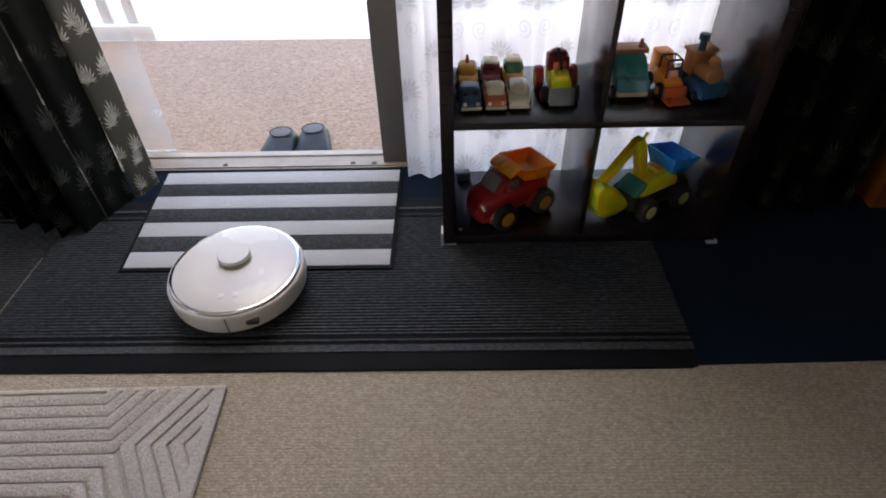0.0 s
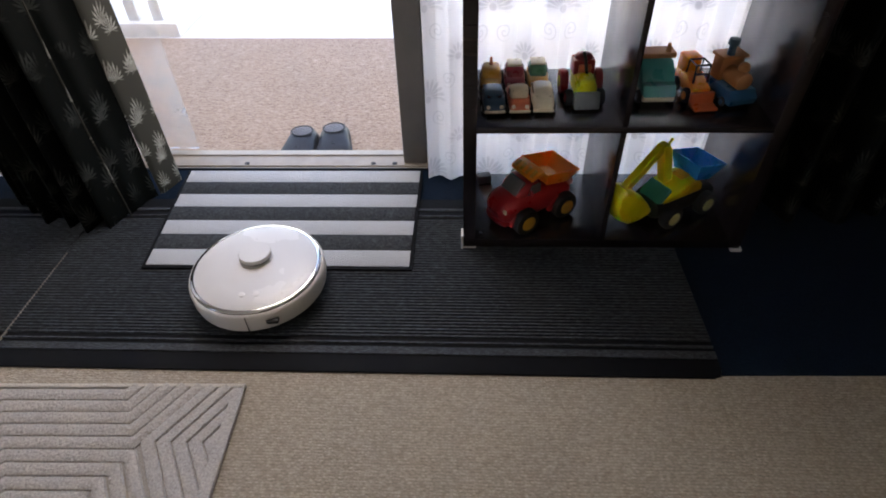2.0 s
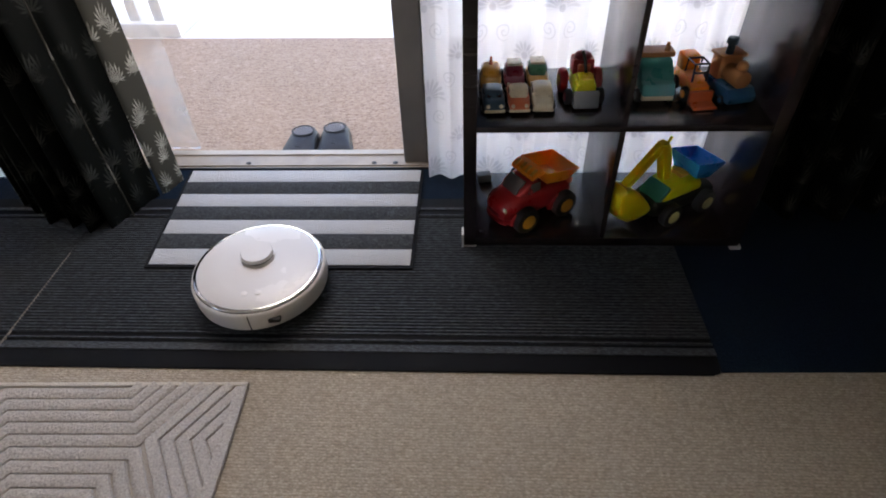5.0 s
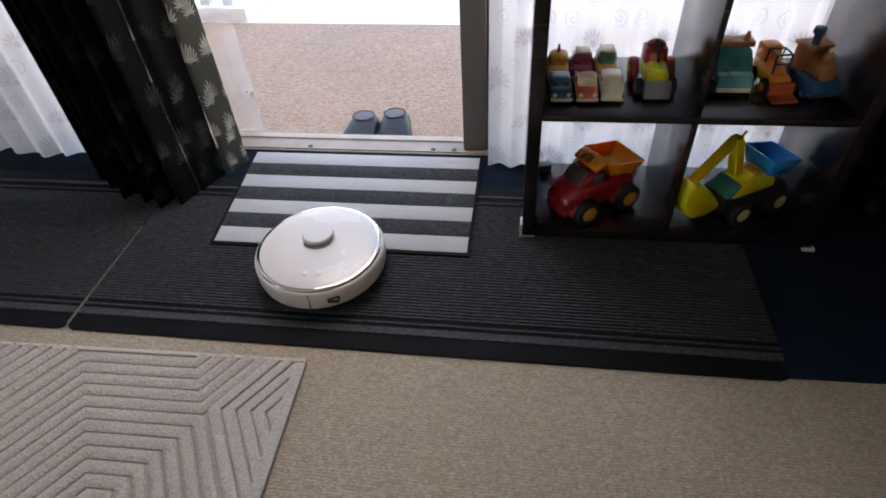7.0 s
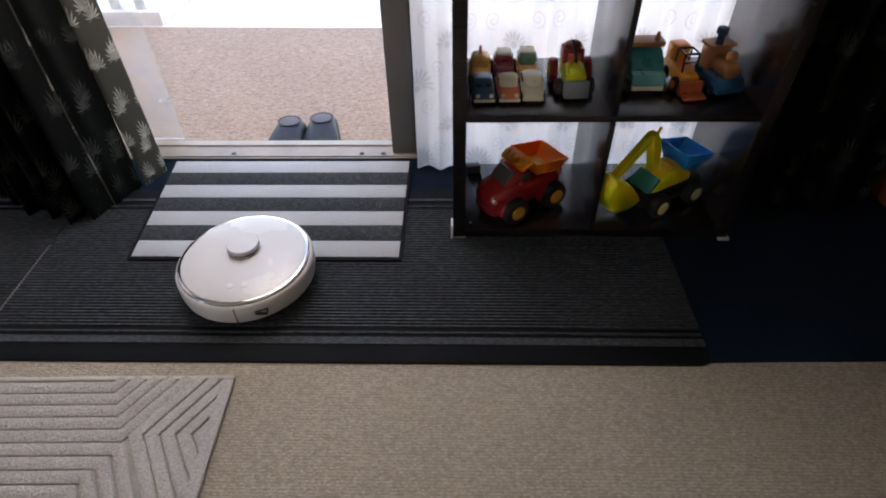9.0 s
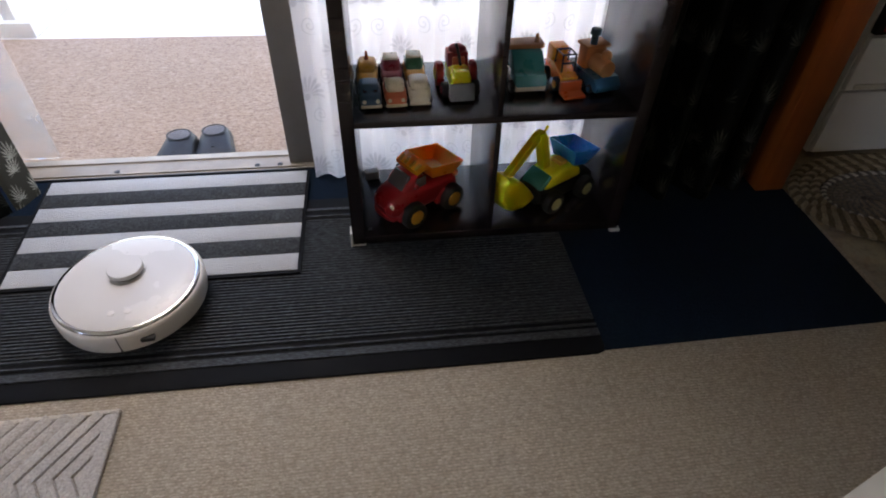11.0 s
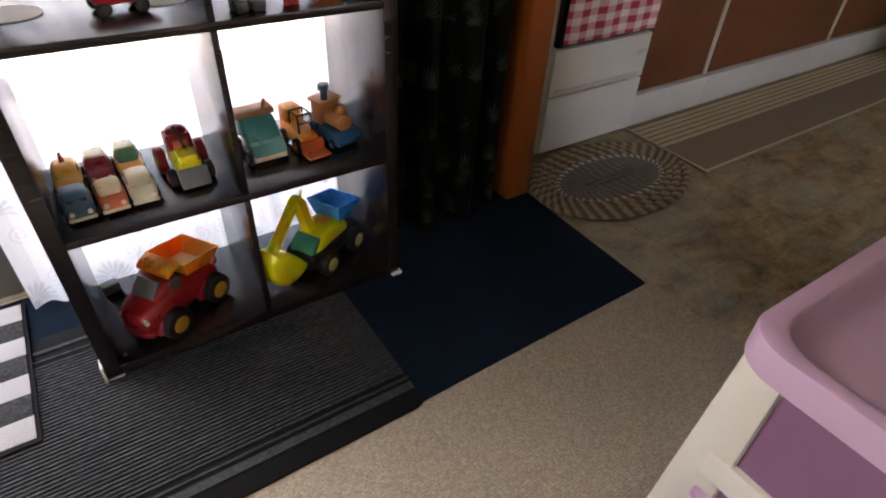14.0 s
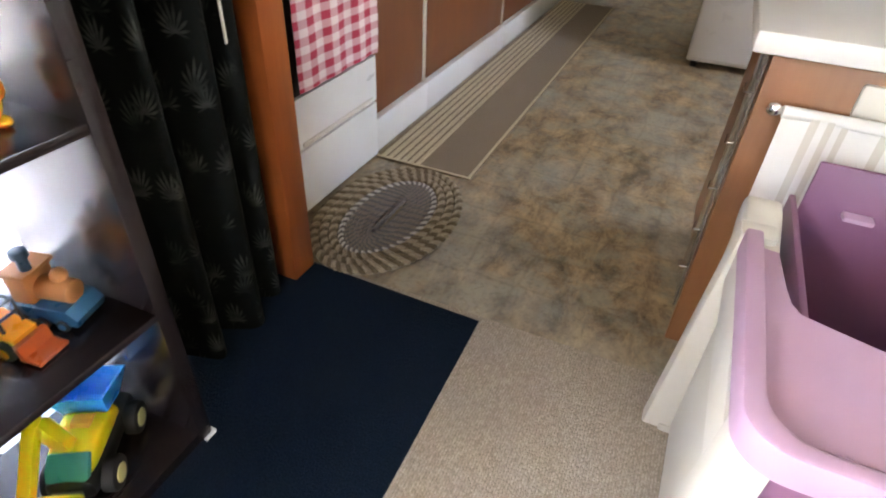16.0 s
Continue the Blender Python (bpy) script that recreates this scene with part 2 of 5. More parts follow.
def stone_vinyl(name):
    """Printed vinyl: mottled brown, ochre and grey-green slate with soft joints."""
    n = Nodes(name)
    o = n.coords()
    m = n.add("Mapping", Vector=o)
    m.inputs["Scale"].default_value = (4.2, 7.5, 1)
    w = n.add("TexNoise", Vector=m.outputs[0], Scale=1.3, Detail=6.0, Roughness=0.72, Distortion=0.35).outputs["Fac"]
    g, f, big = n.noise(6.5, 6, o, 0.7), n.noise(55, 4, o), n.noise(1.7, 3, o)
    col = n.mix(n.span(w, 0.36, 0.62), (0.085, 0.052, 0.020), (0.48, 0.345, 0.19))
    col = n.mix(n.span(g, 0.46, 0.6, 0, 0.6), col, (0.29, 0.285, 0.215))
    col = n.mix(n.span(big, 0.48, 0.62, 0, 0.4), col, (0.40, 0.42, 0.38))
    col = n.mix(n.span(f, 0.5, 0.8, 0, 0.5), col, (0.10, 0.07, 0.04))
    cell = n.tree.nodes.new("ShaderNodeTexVoronoi")
    cell.feature, cell.distance = "DISTANCE_TO_EDGE", "EUCLIDEAN"
    n.put(cell, "Vector", n.add("Mapping", Vector=o, Scale=(1.0, 1.0, 0.0)).outputs[0])
    n.put(cell, "Scale", 5.5)
    n.put(cell, "Randomness", 0.12)
    joint = n.span(cell.outputs["Distance"], 0.012, 0.05, 0.2, 0.0)
    col = n.mix(joint, col, (0.085, 0.06, 0.035))
    n.bump(n.math("SUBTRACT", g, joint), 0.15, 0.002)
    return n.finish(col, n.span(w, 0.3, 0.7, 0.36, 0.52))


def checked(name):
    """Red and white gingham tea towel."""
    n = Nodes(name)
    uv = n.add("SeparateXYZ", Vector=n.coords("UV"))
    bands = []
    for s in (0, 1):
        q = n.math("FRACT", n.math("MULTIPLY", uv.outputs[s], (12.5, 21.0)[s]))
        bands.append(n.span(n.math("ABSOLUTE", n.math("SUBTRACT", q, 0.5)), 0.22, 0.27))
    both = n.math("MULTIPLY", n.math("ADD", bands[0], bands[1]), 0.5)
    col = n.mix(both, (0.66, 0.56, 0.55), (0.40, 0.03, 0.06))
    n.bump(n.noise(900, 2, n.coords("UV")), 0.3, 0.001)
    return n.finish(col, 0.9)


M_beige = loop_pile("beige_loop_carpet", (0.425, 0.358, 0.278), (0.205, 0.168, 0.125), (0.65, 0.572, 0.465))
M_blue = carpet("navy_blue_carpet", (0.0042, 0.0118, 0.0235), (0.0018, 0.0052, 0.011), (0.0085, 0.0215, 0.041), 260, 0.0, 0.0)
M_rib = ribbed_pile("charcoal_rib", (0.008, 0.009, 0.0105), (0.10, 0.113, 0.126))
M_rubber = plain("black_rubber", (0.007, 0.0075, 0.009), 0.75, bump=0.15, Specular_IOR_Level=0.12)
M_pale = carpet("pale_grey_stripe", (0.46, 0.47, 0.48), (0.36, 0.37, 0.38), (0.58, 0.59, 0.60), 420)
M_char = carpet("charcoal_stripe", (0.024, 0.026, 0.028), (0.007, 0.0075, 0.008), (0.10, 0.107, 0.113), 170, 0.0, 0.0)
M_rug = carpet("cream_cut_pile", (0.485, 0.445, 0.40), (0.265, 0.24, 0.212), (0.655, 0.61, 0.56), 200)
M_ruglow = carpet("cream_flat_weave", (0.42, 0.375, 0.325), (0.26, 0.23, 0.195), (0.54, 0.49, 0.43), 300)
M_rugedge = carpet("cream_bound_edge", (0.62, 0.57, 0.50), (0.46, 0.42, 0.36), (0.74, 0.69, 0.62), 320)
M_rugpale = carpet("pale_grey_pile", (0.49, 0.455, 0.415), (0.27, 0.248, 0.225), (0.66, 0.62, 0.575), 200)
M_shelf = veneer("black_brown_veneer", (0.013, 0.009, 0.009), (0.022, 0.014, 0.013), 0.25, 0.35)
M_orangewood = wood("orange_varnished_timber", (0.23, 0.052, 0.011), (0.32, 0.08, 0.017), 0.32, 2)
M_cab = wood("brown_cabinet_laminate", (0.16, 0.05, 0.018), (0.21, 0.072, 0.028), 0.4, 2, 0.6)
M_panel = wood("brown_bench_panel", (0.24, 0.095, 0.032), (0.31, 0.13, 0.05), 0.42, 2, 0.8)
M_wall = plain("cream_wall_paint", (0.62, 0.58, 0.50), 0.7, vary=0.06, big=2, fine=150)
M_ceil = plain("white_ceiling_paint", (0.75, 0.74, 0.70), 0.8, vary=0.05)
M_alu = plain("grey_anodised_aluminium", (0.20, 0.178, 0.155), 0.5, 0.15, vary=0.15, fine=200)
M_sill = plain("worn_beige_sill", (0.36, 0.31, 0.255), 0.5, 0.1, vary=0.25, big=8, fine=120)
M_white = plain("white_enamel", (0.66, 0.65, 0.62), 0.3, vary=0.05, big=3)
M_robot = plain("glossy_white_plastic", (0.62, 0.60, 0.58), 0.26, vary=0.03, fine=300, bump=0.0)
M_robotside = plain("satin_white_plastic", (0.66, 0.63, 0.60), 0.35, vary=0.04, fine=300, bump=0.0)
M_chrome = plain("chrome", (0.75, 0.75, 0.76), 0.12, 1.0, vary=0.05, bump=0.0)
M_black = plain("black_plastic", (0.012, 0.012, 0.012), 0.45)
M_tyre = plain("black_tyre", (0.016, 0.015, 0.015), 0.7, bump=0.3)
M_lace = lace("white_lace_net")
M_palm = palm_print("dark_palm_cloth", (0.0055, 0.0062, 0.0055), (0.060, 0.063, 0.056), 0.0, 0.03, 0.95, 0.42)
# lit copy of the palm cloth: window light is put into its paler colours
M_palm_lit = palm_print("lit_palm_cloth", (0.050, 0.046, 0.035), (0.50, 0.48, 0.41), 0.3, 0.2, 0.78, -0.2)
M_glass = pane_glass("dusty_pane_glass", 0.45)
M_vinyl = stone_vinyl("slate_print_vinyl")
M_check = checked("red_gingham")
M_pebble = carpet("brown_fleck_matting", (0.335, 0.228, 0.158), (0.15, 0.092, 0.062), (0.55, 0.42, 0.325), 110, 260)
M_deck = plain("pale_concrete", (0.72, 0.70, 0.67), 0.8, vary=0.08, big=2, fine=60)
M_rail = plain("white_gloss_paint", (0.78, 0.78, 0.77), 0.4, vary=0.05)
M_lining = carpet("grey_shoe_lining", (0.15, 0.15, 0.165), (0.09, 0.09, 0.10), (0.23, 0.23, 0.25), 400)
M_leather = plain("black_worn_leather", (0.022, 0.023, 0.026), 0.42, vary=0.3, big=30, fine=200, bump=0.3, Specular_IOR_Level=0.3)
M_runner = carpet("brown_runner_weave", (0.22, 0.165, 0.10), (0.13, 0.096, 0.056), (0.31, 0.24, 0.155), 340)
M_runline = carpet("straw_runner_line", (0.55, 0.45, 0.28), (0.43, 0.34, 0.20), (0.64, 0.54, 0.36), 340)
M_braid = carpet("straw_braid", (0.34, 0.27, 0.18), (0.20, 0.15, 0.09), (0.46, 0.38, 0.27), 260)
M_braidgrey = carpet("grey_braid", (0.13, 0.115, 0.105), (0.07, 0.06, 0.055), (0.22, 0.20, 0.19), 300)
M_braiddark = carpet("dark_straw_braid", (0.15, 0.112, 0.062), (0.09, 0.065, 0.036), (0.22, 0.17, 0.10), 260)
M_braidpale = carpet("pale_dashed_braid", (0.50, 0.46, 0.40), (0.38, 0.34, 0.29), (0.60, 0.56, 0.50), 300)
M_braidmix = carpet("brown_grey_braid", (0.20, 0.165, 0.13), (0.11, 0.09, 0.07), (0.32, 0.27, 0.22), 300)
M_lilac = plain("lilac_plastic", (0.42, 0.268, 0.37), 0.42, vary=0.04, big=3, fine=200, bump=0.04)
M_purple = plain("purple_plastic", (0.20, 0.085, 0.155), 0.38, vary=0.06, big=3, fine=60, bump=0.1)
M_cream = plain("cream_plastic", (0.57, 0.54, 0.47), 0.38, vary=0.05)
M_towel = plain("white_towel", (0.68, 0.66, 0.62), 0.9, vary=0.06, big=8, fine=400, bump=0.25)
M_towelband = plain("oatmeal_towel_band", (0.55, 0.51, 0.44), 0.9, vary=0.08, big=8, fine=400, bump=0.25)


def toy(name, c, rough=0.3, soft=0.0):
    return plain("toy_" + name, c, rough, vary=0.08, big=20, fine=250, bump=0.02, Subsurface_Weight=soft, Subsurface_Scale=0.03)


T_red, T_orange, T_yellow = toy("red", (0.35, 0.014, 0.018)), toy("orange", (0.90, 0.31, 0.015), 0.3, 0.5), toy("yellow", (0.80, 0.70, 0.02), 0.3, 0.4)
T_blue, T_teal, T_green = toy("blue", (0.008, 0.34, 0.86), 0.28, 0.5), toy("teal", (0.03, 0.26, 0.25)), toy("green", (0.08, 0.25, 0.13))
T_navy, T_creamy, T_grey = toy("navy", (0.03, 0.08, 0.13)), toy("cream", (0.70, 0.62, 0.45)), toy("grey", (0.16, 0.17, 0.18))
T_salmon, T_amber, T_maroon = toy("salmon", (0.65, 0.16, 0.07)), toy("amber", (0.68, 0.33, 0.04)), toy("maroon", (0.25, 0.02, 0.03))
T_dark, T_tan, T_rust = toy("charcoal", (0.03, 0.03, 0.03)), toy("wooden", (0.44, 0.18, 0.06), 0.5), toy("rust", (0.5, 0.09, 0.02))
T_hub = toy("hub_cream", (0.70, 0.66, 0.30))
T_train = toy("train_blue", (0.015, 0.095, 0.19))
M_toyglass = plain("toy_grey_glass", (0.17, 0.16, 0.16), 0.25, vary=0.1)
M_window = plain("toy_window", (0.05, 0.03, 0.03), 0.15, vary=0.05)

# ---------------- mesh helpers ----------------


def bx(bm, x0, x1, y0, y1, z0, z1, bev=0.0, seg=2):
    r = bmesh.ops.create_cube(bm, size=1, matrix=Matrix.Translation(((x0 + x1) / 2, (y0 + y1) / 2, (z0 + z1) / 2)) @ Matrix.Diagonal((abs(x1 - x0), abs(y1 - y0), abs(z1 - z0), 1)))
    if bev:
        edges = {e for v in r["verts"] for e in v.link_edges}
        bmesh.ops.bevel(bm, geom=list(edges), offset=bev, segments=seg, profile=0.5, affect="EDGES")
    return bm


def cyl(bm, c, r, h, axis="z", r2=None, seg=28, bev=0.0):
    turn = {"z": Matrix(), "x": Matrix.Rotation(math.pi / 2, 4, "Y"), "y": Matrix.Rotation(-math.pi / 2, 4, "X")}[axis]
    out = bmesh.ops.create_cone(bm, cap_ends=True, segments=seg, radius1=r, radius2=r if r2 is None else r2, depth=h, matrix=Matrix.Translation(c) @ turn)
    if bev:
        rims = {e for v in out["verts"] for e in v.link_edges if any(len(f.verts) > 4 for f in e.link_faces)}
        bmesh.ops.bevel(bm, geom=list(rims), offset=bev, segments=2, profile=0.5, affect="EDGES")
    return bm


def ball(bm, c, r, sx=1, sy=1, sz=1, seg=18):
    bmesh.ops.create_uvsphere(bm, u_segments=seg, v_segments=max(8, seg // 2), radius=r, matrix=Matrix.Translation(c) @ Matrix.Diagonal((sx, sy, sz, 1)))
    return bm


def prism(bm, outline, lo, hi, plane="xz", bev=0.0):
    """An outline in one plane, pushed through from lo to hi along the third axis."""
    def at(p, w):
        return {"xz": (p[0], w, p[1]), "xy": (p[0], p[1], w), "yz": (w, p[0], p[1])}[plane]
    a, b = [bm.verts.new(at(p, lo)) for p in outline], [bm.verts.new(at(p, hi)) for p in outline]
    faces = [bm.faces.new(a), bm.faces.new(b[::-1])]
    for i in range(len(a)):
        j = (i + 1) % len(a)
        faces.append(bm.faces.new((a[j], a[i], b[i], b[j])))
    bmesh.ops.recalc_face_normals(bm, faces=faces)
    if bev:
        edges = {e for f in faces[:2] for e in f.edges}
        bmesh.ops.bevel(bm, geom=list(edges), offset=bev, segments=2, profile=0.5, affect="EDGES")
    return bm


def loft(bm, secs, axis="x", power=3.2, seg=24):
    """A rounded moulding: soft-cornered sections (place, half width, low, high) joined along x or y."""
    rings = []
    for at, half, z0, z1 in secs:
        ring = []
        for k in range(seg):
            a = 2 * math.pi * k / seg
            c, q = math.cos(a), math.sin(a)
            side = half * math.copysign(abs(c) ** (2 / power), c)
            z = (z0 + z1) / 2 + (z1 - z0) / 2 * math.copysign(abs(q) ** (2 / power), q)
            ring.append(bm.verts.new((at, side, z) if axis == "x" else (side, at, z)))
        rings.append(ring)
    faces = [bm.faces.new(rings[0]), bm.faces.new(rings[-1])]
    for p, q in zip(rings, rings[1:]):
        for k in range(seg):
            j = (k + 1) % seg
            faces.append(bm.faces.new((p[k], p[j], q[j], q[k])))
    bmesh.ops.recalc_face_normals(bm, faces=faces)
    return bm


def lathe(bm, profile, seg=64, c=(0, 0, 0)):
    rings = []
    for r, z in profile:
        rings.append([bm.verts.new((c[0] + r * math.cos(2 * math.pi * i / seg), c[1] + r * math.sin(2 * math.pi * i / seg), c[2] + z)) for i in range(seg)])
    for p, q in zip(rings, rings[1:]):
        for i in range(seg):
            j = (i + 1) % seg
            bm.faces.new((p[i], p[j], q[j], q[i]))
    bm.faces.new(rings[0][::-1])
    bm.faces.new(rings[-1])
    return bm


def tube(bm, pts, r, seg=8):
    pts = [Vector(p) for p in pts]
    rings = []
    for i, p in enumerate(pts):
        d = (pts[min(i + 1, len(pts) - 1)] - pts[max(i - 1, 0)]).normalized()
        side = d.cross(Vector((0, 0, 1)) if abs(d.z) < 0.9 else Vector((1, 0, 0))).normalized()
        up = side.cross(d)
        rings.append([bm.verts.new(p + r * (math.cos(2 * math.pi * k / seg) * side + math.sin(2 * math.pi * k / seg) * up)) for k in range(seg)])
    for p, q in zip(rings, rings[1:]):
        for k in range(seg):
            j = (k + 1) % seg
            bm.faces.new((p[k], p[j], q[j], q[k]))
    bm.faces.new(rings[0][::-1])
    bm.faces.new(rings[-1])
    return bm


def B():
    return bmesh.new()


def part(name, bm, material, parent=None, label=""):
    me = bpy.data.meshes.new(name)
    bm.normal_update()
    bm.to_mesh(me)
    bm.free()
    me.materials.append(material)
    me.polygons.foreach_set("use_smooth", [True] * len(me.polygons))
    me.set_sharp_from_angle(angle=radians(38))
    ob = new(name, me)
    ob.parent = parent
    return tagged(ob, label)


def thing(name, m, label, category, group=""):
    ob = new(name)
    ob.empty_display_size = 0.05
    ob.matrix_basis = m
    return tagged(ob, label, category, group)


def setting(name, bm, material, label="", category=""):
    return tagged(part(name, bm, material), label, category, "", "structure")


def smooth_path(pts, steps):
    """A Catmull-Rom curve through plan points, sampled at even steps."""
    out = []
    p = [pts[0], *pts, pts[-1]]
    for i in range(1, len(p) - 2):
        for s in range(steps):
            t = s / steps
            out.append(tuple(0.5 * (2 * p[i][k] + (p[i + 1][k] - p[i - 1][k]) * t + (2 * p[i - 1][k] - 5 * p[i][k] + 4 * p[i + 1][k] - p[i + 2][k]) * t * t
                                    + (3 * p[i][k] - p[i - 1][k] - 3 * p[i + 1][k] + p[i + 2][k]) * t ** 3) for k in (0, 1)))
    out.append(pts[-1])
    return out


def drape(bm, plan, z0, z1, rows=24, sway=0.012, seed=0, hem=0.0, thick=0.0):
    """A hanging cloth over a plan curve, with a UV map in metres."""
    uv = bm.loops.layers.uv.new("UVMap")
    run = [0.0]
    for a, b in zip(plan, plan[1:]):
        run.append(run[-1] + math.hypot(b[0] - a[0], b[1] - a[1]))
    sides = []
    for off in ((0.0, thick) if thick else (0.0,)):
        grid = []
        for j in range(rows + 1):
            f = j / rows
            line = []
            for i, (x, y) in enumerate(plan):
                n = noise.noise(Vector((run[i] * 5, f * 2.5, seed))) * sway
                z = z0 + (z1 - z0) * f + (hem * noise.noise(Vector((run[i] * 6, 3.3, seed))) if j == 0 else 0)
                line.append((bm.verts.new((x + n * 0.6, y + n + off, z)), run[i], z))
            grid.append(line)
        sides.append(grid)
        for j in range(rows):
            for i in range(len(plan) - 1):
                q = (grid[j][i], grid[j][i + 1], grid[j + 1][i + 1], grid[j + 1][i])
                q = q if not off else q[::-1]
                f = bm.faces.new([v[0] for v in q])
                for loop, v in zip(f.loops, q):
                    loop[uv].uv = (v[1], v[2])
    return bm


# ---------------- the room ----------------
setting("floor_living", bx(B(), -3.2, 1.565, -3.6, 0.425, -0.05, 0.0), M_beige, "beige flecked loop-pile carpet", "carpet")
setting("floor_entry", prism(B(), [(-3.2, -0.38), (0.70, -0.38), (0.735, -0.415), (1.542, -0.400), (1.560, 0.425), (-3.2, 0.425)], -0.001, 0.003, "xy"), M_blue, "dark navy blue carpet strip along the windows", "carpet")
setting("floor_kitchen", bx(B(), 1.565, 6.6, -3.6, 0.95, -0.05, -0.002), M_vinyl, "mottled brown and grey-green slate-print vinyl", "vinyl floor")
setting("ceiling", bx(B(), -3.2, 6.6, -3.6, 1.05, 2.42, 2.5), M_ceil)
# unseen west wall; its opening is added to let in the fill light
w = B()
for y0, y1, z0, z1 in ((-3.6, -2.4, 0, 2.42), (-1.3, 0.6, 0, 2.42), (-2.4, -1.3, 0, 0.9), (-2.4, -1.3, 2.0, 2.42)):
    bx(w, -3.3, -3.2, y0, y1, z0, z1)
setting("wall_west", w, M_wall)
setting("wall_south", bx(B(), -3.2, 1.6, -3.7, -3.6, 0, 2.42), M_wall)
# unseen wall, added to keep the kitchen lamp off the living room
setting("wall_light_block", bx(B(), 1.60, 1.70, -3.6, -1.75, 0, 2.42), M_wall)
# unseen kitchen wall; the opening is added and sized to limit the fill
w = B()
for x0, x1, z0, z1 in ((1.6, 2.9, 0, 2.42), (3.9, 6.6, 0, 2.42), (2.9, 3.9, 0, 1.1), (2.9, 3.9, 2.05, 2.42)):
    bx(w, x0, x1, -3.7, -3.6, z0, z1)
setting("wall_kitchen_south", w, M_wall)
setting("wall_kitchen_east", bx(B(), 6.6, 6.7, -3.6, 1.05, 0, 2.42), M_wall)
setting("wall_kitchen_north", bx(B(), 1.555, 6.6, 0.95, 1.05, 0, 2.42), M_wall)
setting("wall_stub", bx(B(), 1.455, 1.555, 0.285, 1.05, 0, 2.42), M_wall, "painted wall end beside the kitchen opening", "wall")
w = B()
for x0, x1, z0, z1 in ((-3.2, -3.1, -0.05, 2.42), (1.02, 1.455, -0.05, 2.42), (-3.1, 1.02, 2.1, 2.42)):
    bx(w, x0, x1, 0.43, 0.58, z0, z1)
setting("wall_north", w, M_wall)
# roof out of view; its long south overhang is added to shade the kitchen opening
setting("roof", bx(B(), -3.4, 6.8, -4.7, 0.66, 2.52, 2.66), M_deck, "unseen flat roof slab, its deep eave added to block the sun", "roof")
jamb = tagged(part("door_post", bx(B(), 1.456, 1.550, 0.163, 0.285, 0, 2.1, 0.004), M_orangewood), "orange varnished timber post of the kitchen opening", "door post", "", "structure")
header = tagged(part("door_header", bx(B(), 1.456, 1.55, -2.4, 0.163, 2.1, 2.42), M_wall), "", "wall", "", "structure")

# ---------------- glazed door and windows ----------------


def glazed(name, x0, x1, label, inner0, inner1, p0, p1):
    win = tagged(new(name), label, "window", "", "structure")
    win.matrix_world = pose(0, 0.53, 0)
    part("window_frame", bx(B(), x0, inner0, -0.075, 0.05, 0.005, 2.1, 0.006), M_alu, win)
    part("window_frame", bx(B(), inner1, x1, -0.075, 0.05, 0.005, 2.1, 0.006), M_alu, win)
    part("window_frame", bx(B(), inner0, inner1, -0.03, 0.045, 2.04, 2.1, 0.003), M_alu, win)
    pane = part("pane", bx(B(), p0, p1, 0.024, 0.029, 0.006, 2.04), M_glass, win)
    pane.visible_shadow = False


glazed("door_1", -1.66, 0.02, "aluminium sliding door, its dusty glass leaf slid open", -1.6, -0.063, -1.6, -0.83)
glazed("window_1", 0.022, 1.02, "fixed aluminium window behind lace net", 0.06, 0.98, 0.06, 0.98)
glazed("window_2", -3.1, -1.662, "fixed aluminium window behind lace net", -3.04, -1.70, -3.04, -1.70)
sill = tagged(new("door_sill"), "worn aluminium threshold with low tracks and screws", "threshold", "", "structure")
part("track", bx(B(), -3.1, 1.02, 0.425, 0.545, -0.08, 0.004, 0.003), M_sill, sill)
part("rail", bx(B(), -3.1, 1.02, 0.436, 0.442, 0.004, 0.009, 0.001), M_sill, sill)
part("rail", bx(B(), -3.1, 1.02, 0.505, 0.511, 0.004, 0.009, 0.001), M_sill, sill)
part("lip", bx(B(), -3.1, 1.02, 0.418, 0.4245, 0.0035, 0.008, 0.001), M_black, sill, "dark rubber seal")
for x in (-0.17, -0.095, -0.62):
    part("screw", lathe(B(), [(0.009, 0.0), (0.009, 0.0025), (0.004, 0.004)], 12, (x, 0.455, 0.004)), M_leather, sill)

# ---------------- outside ----------------
setting("ground", bx(B(), -60, 60, 6.4, 120, -0.6, -0.5), M_deck, "bright pale ground beyond the landing", "ground")
setting("balcony_matting", prism(B(), [(-5, 0.545), (4, 0.545), (4, 1.62), (-5, 1.86)], -0.16, -0.06, "xy"), M_pebble, "brown flecked outdoor matting on the landing", "matting")
setting("landing", prism(B(), [(-5, 1.86), (4, 1.62), (4, 6.4), (-5, 6.4)], -0.16, -0.062, "xy"), M_deck, "sunlit pale concrete landing", "landing")
rail = thing("railing", pose(-1.40, 1.80, -0.062, 0, 0, -1), "white painted timber railing with upright balusters", "railing")
part("base_rail", bx(B(), -2.4, 0.0, -0.02, 0.10, 0.0, 0.075, 0.006), M_rail, rail)
part("base_rail", bx(B(), -0.07, 0.0, 0.10, 2.4, 0.0, 0.075, 0.006), M_rail, rail)
part("top_rail", bx(B(), -2.4, 0.0, 0.0, 0.08, 0.92, 0.97, 0.006), M_rail, rail)
for i in range(17):
    part("baluster", bx(B(), -0.14 - i * 0.135, -0.08 - i * 0.135, 0.015, 0.06, 0.075, 0.92, 0.004), M_rail, rail)


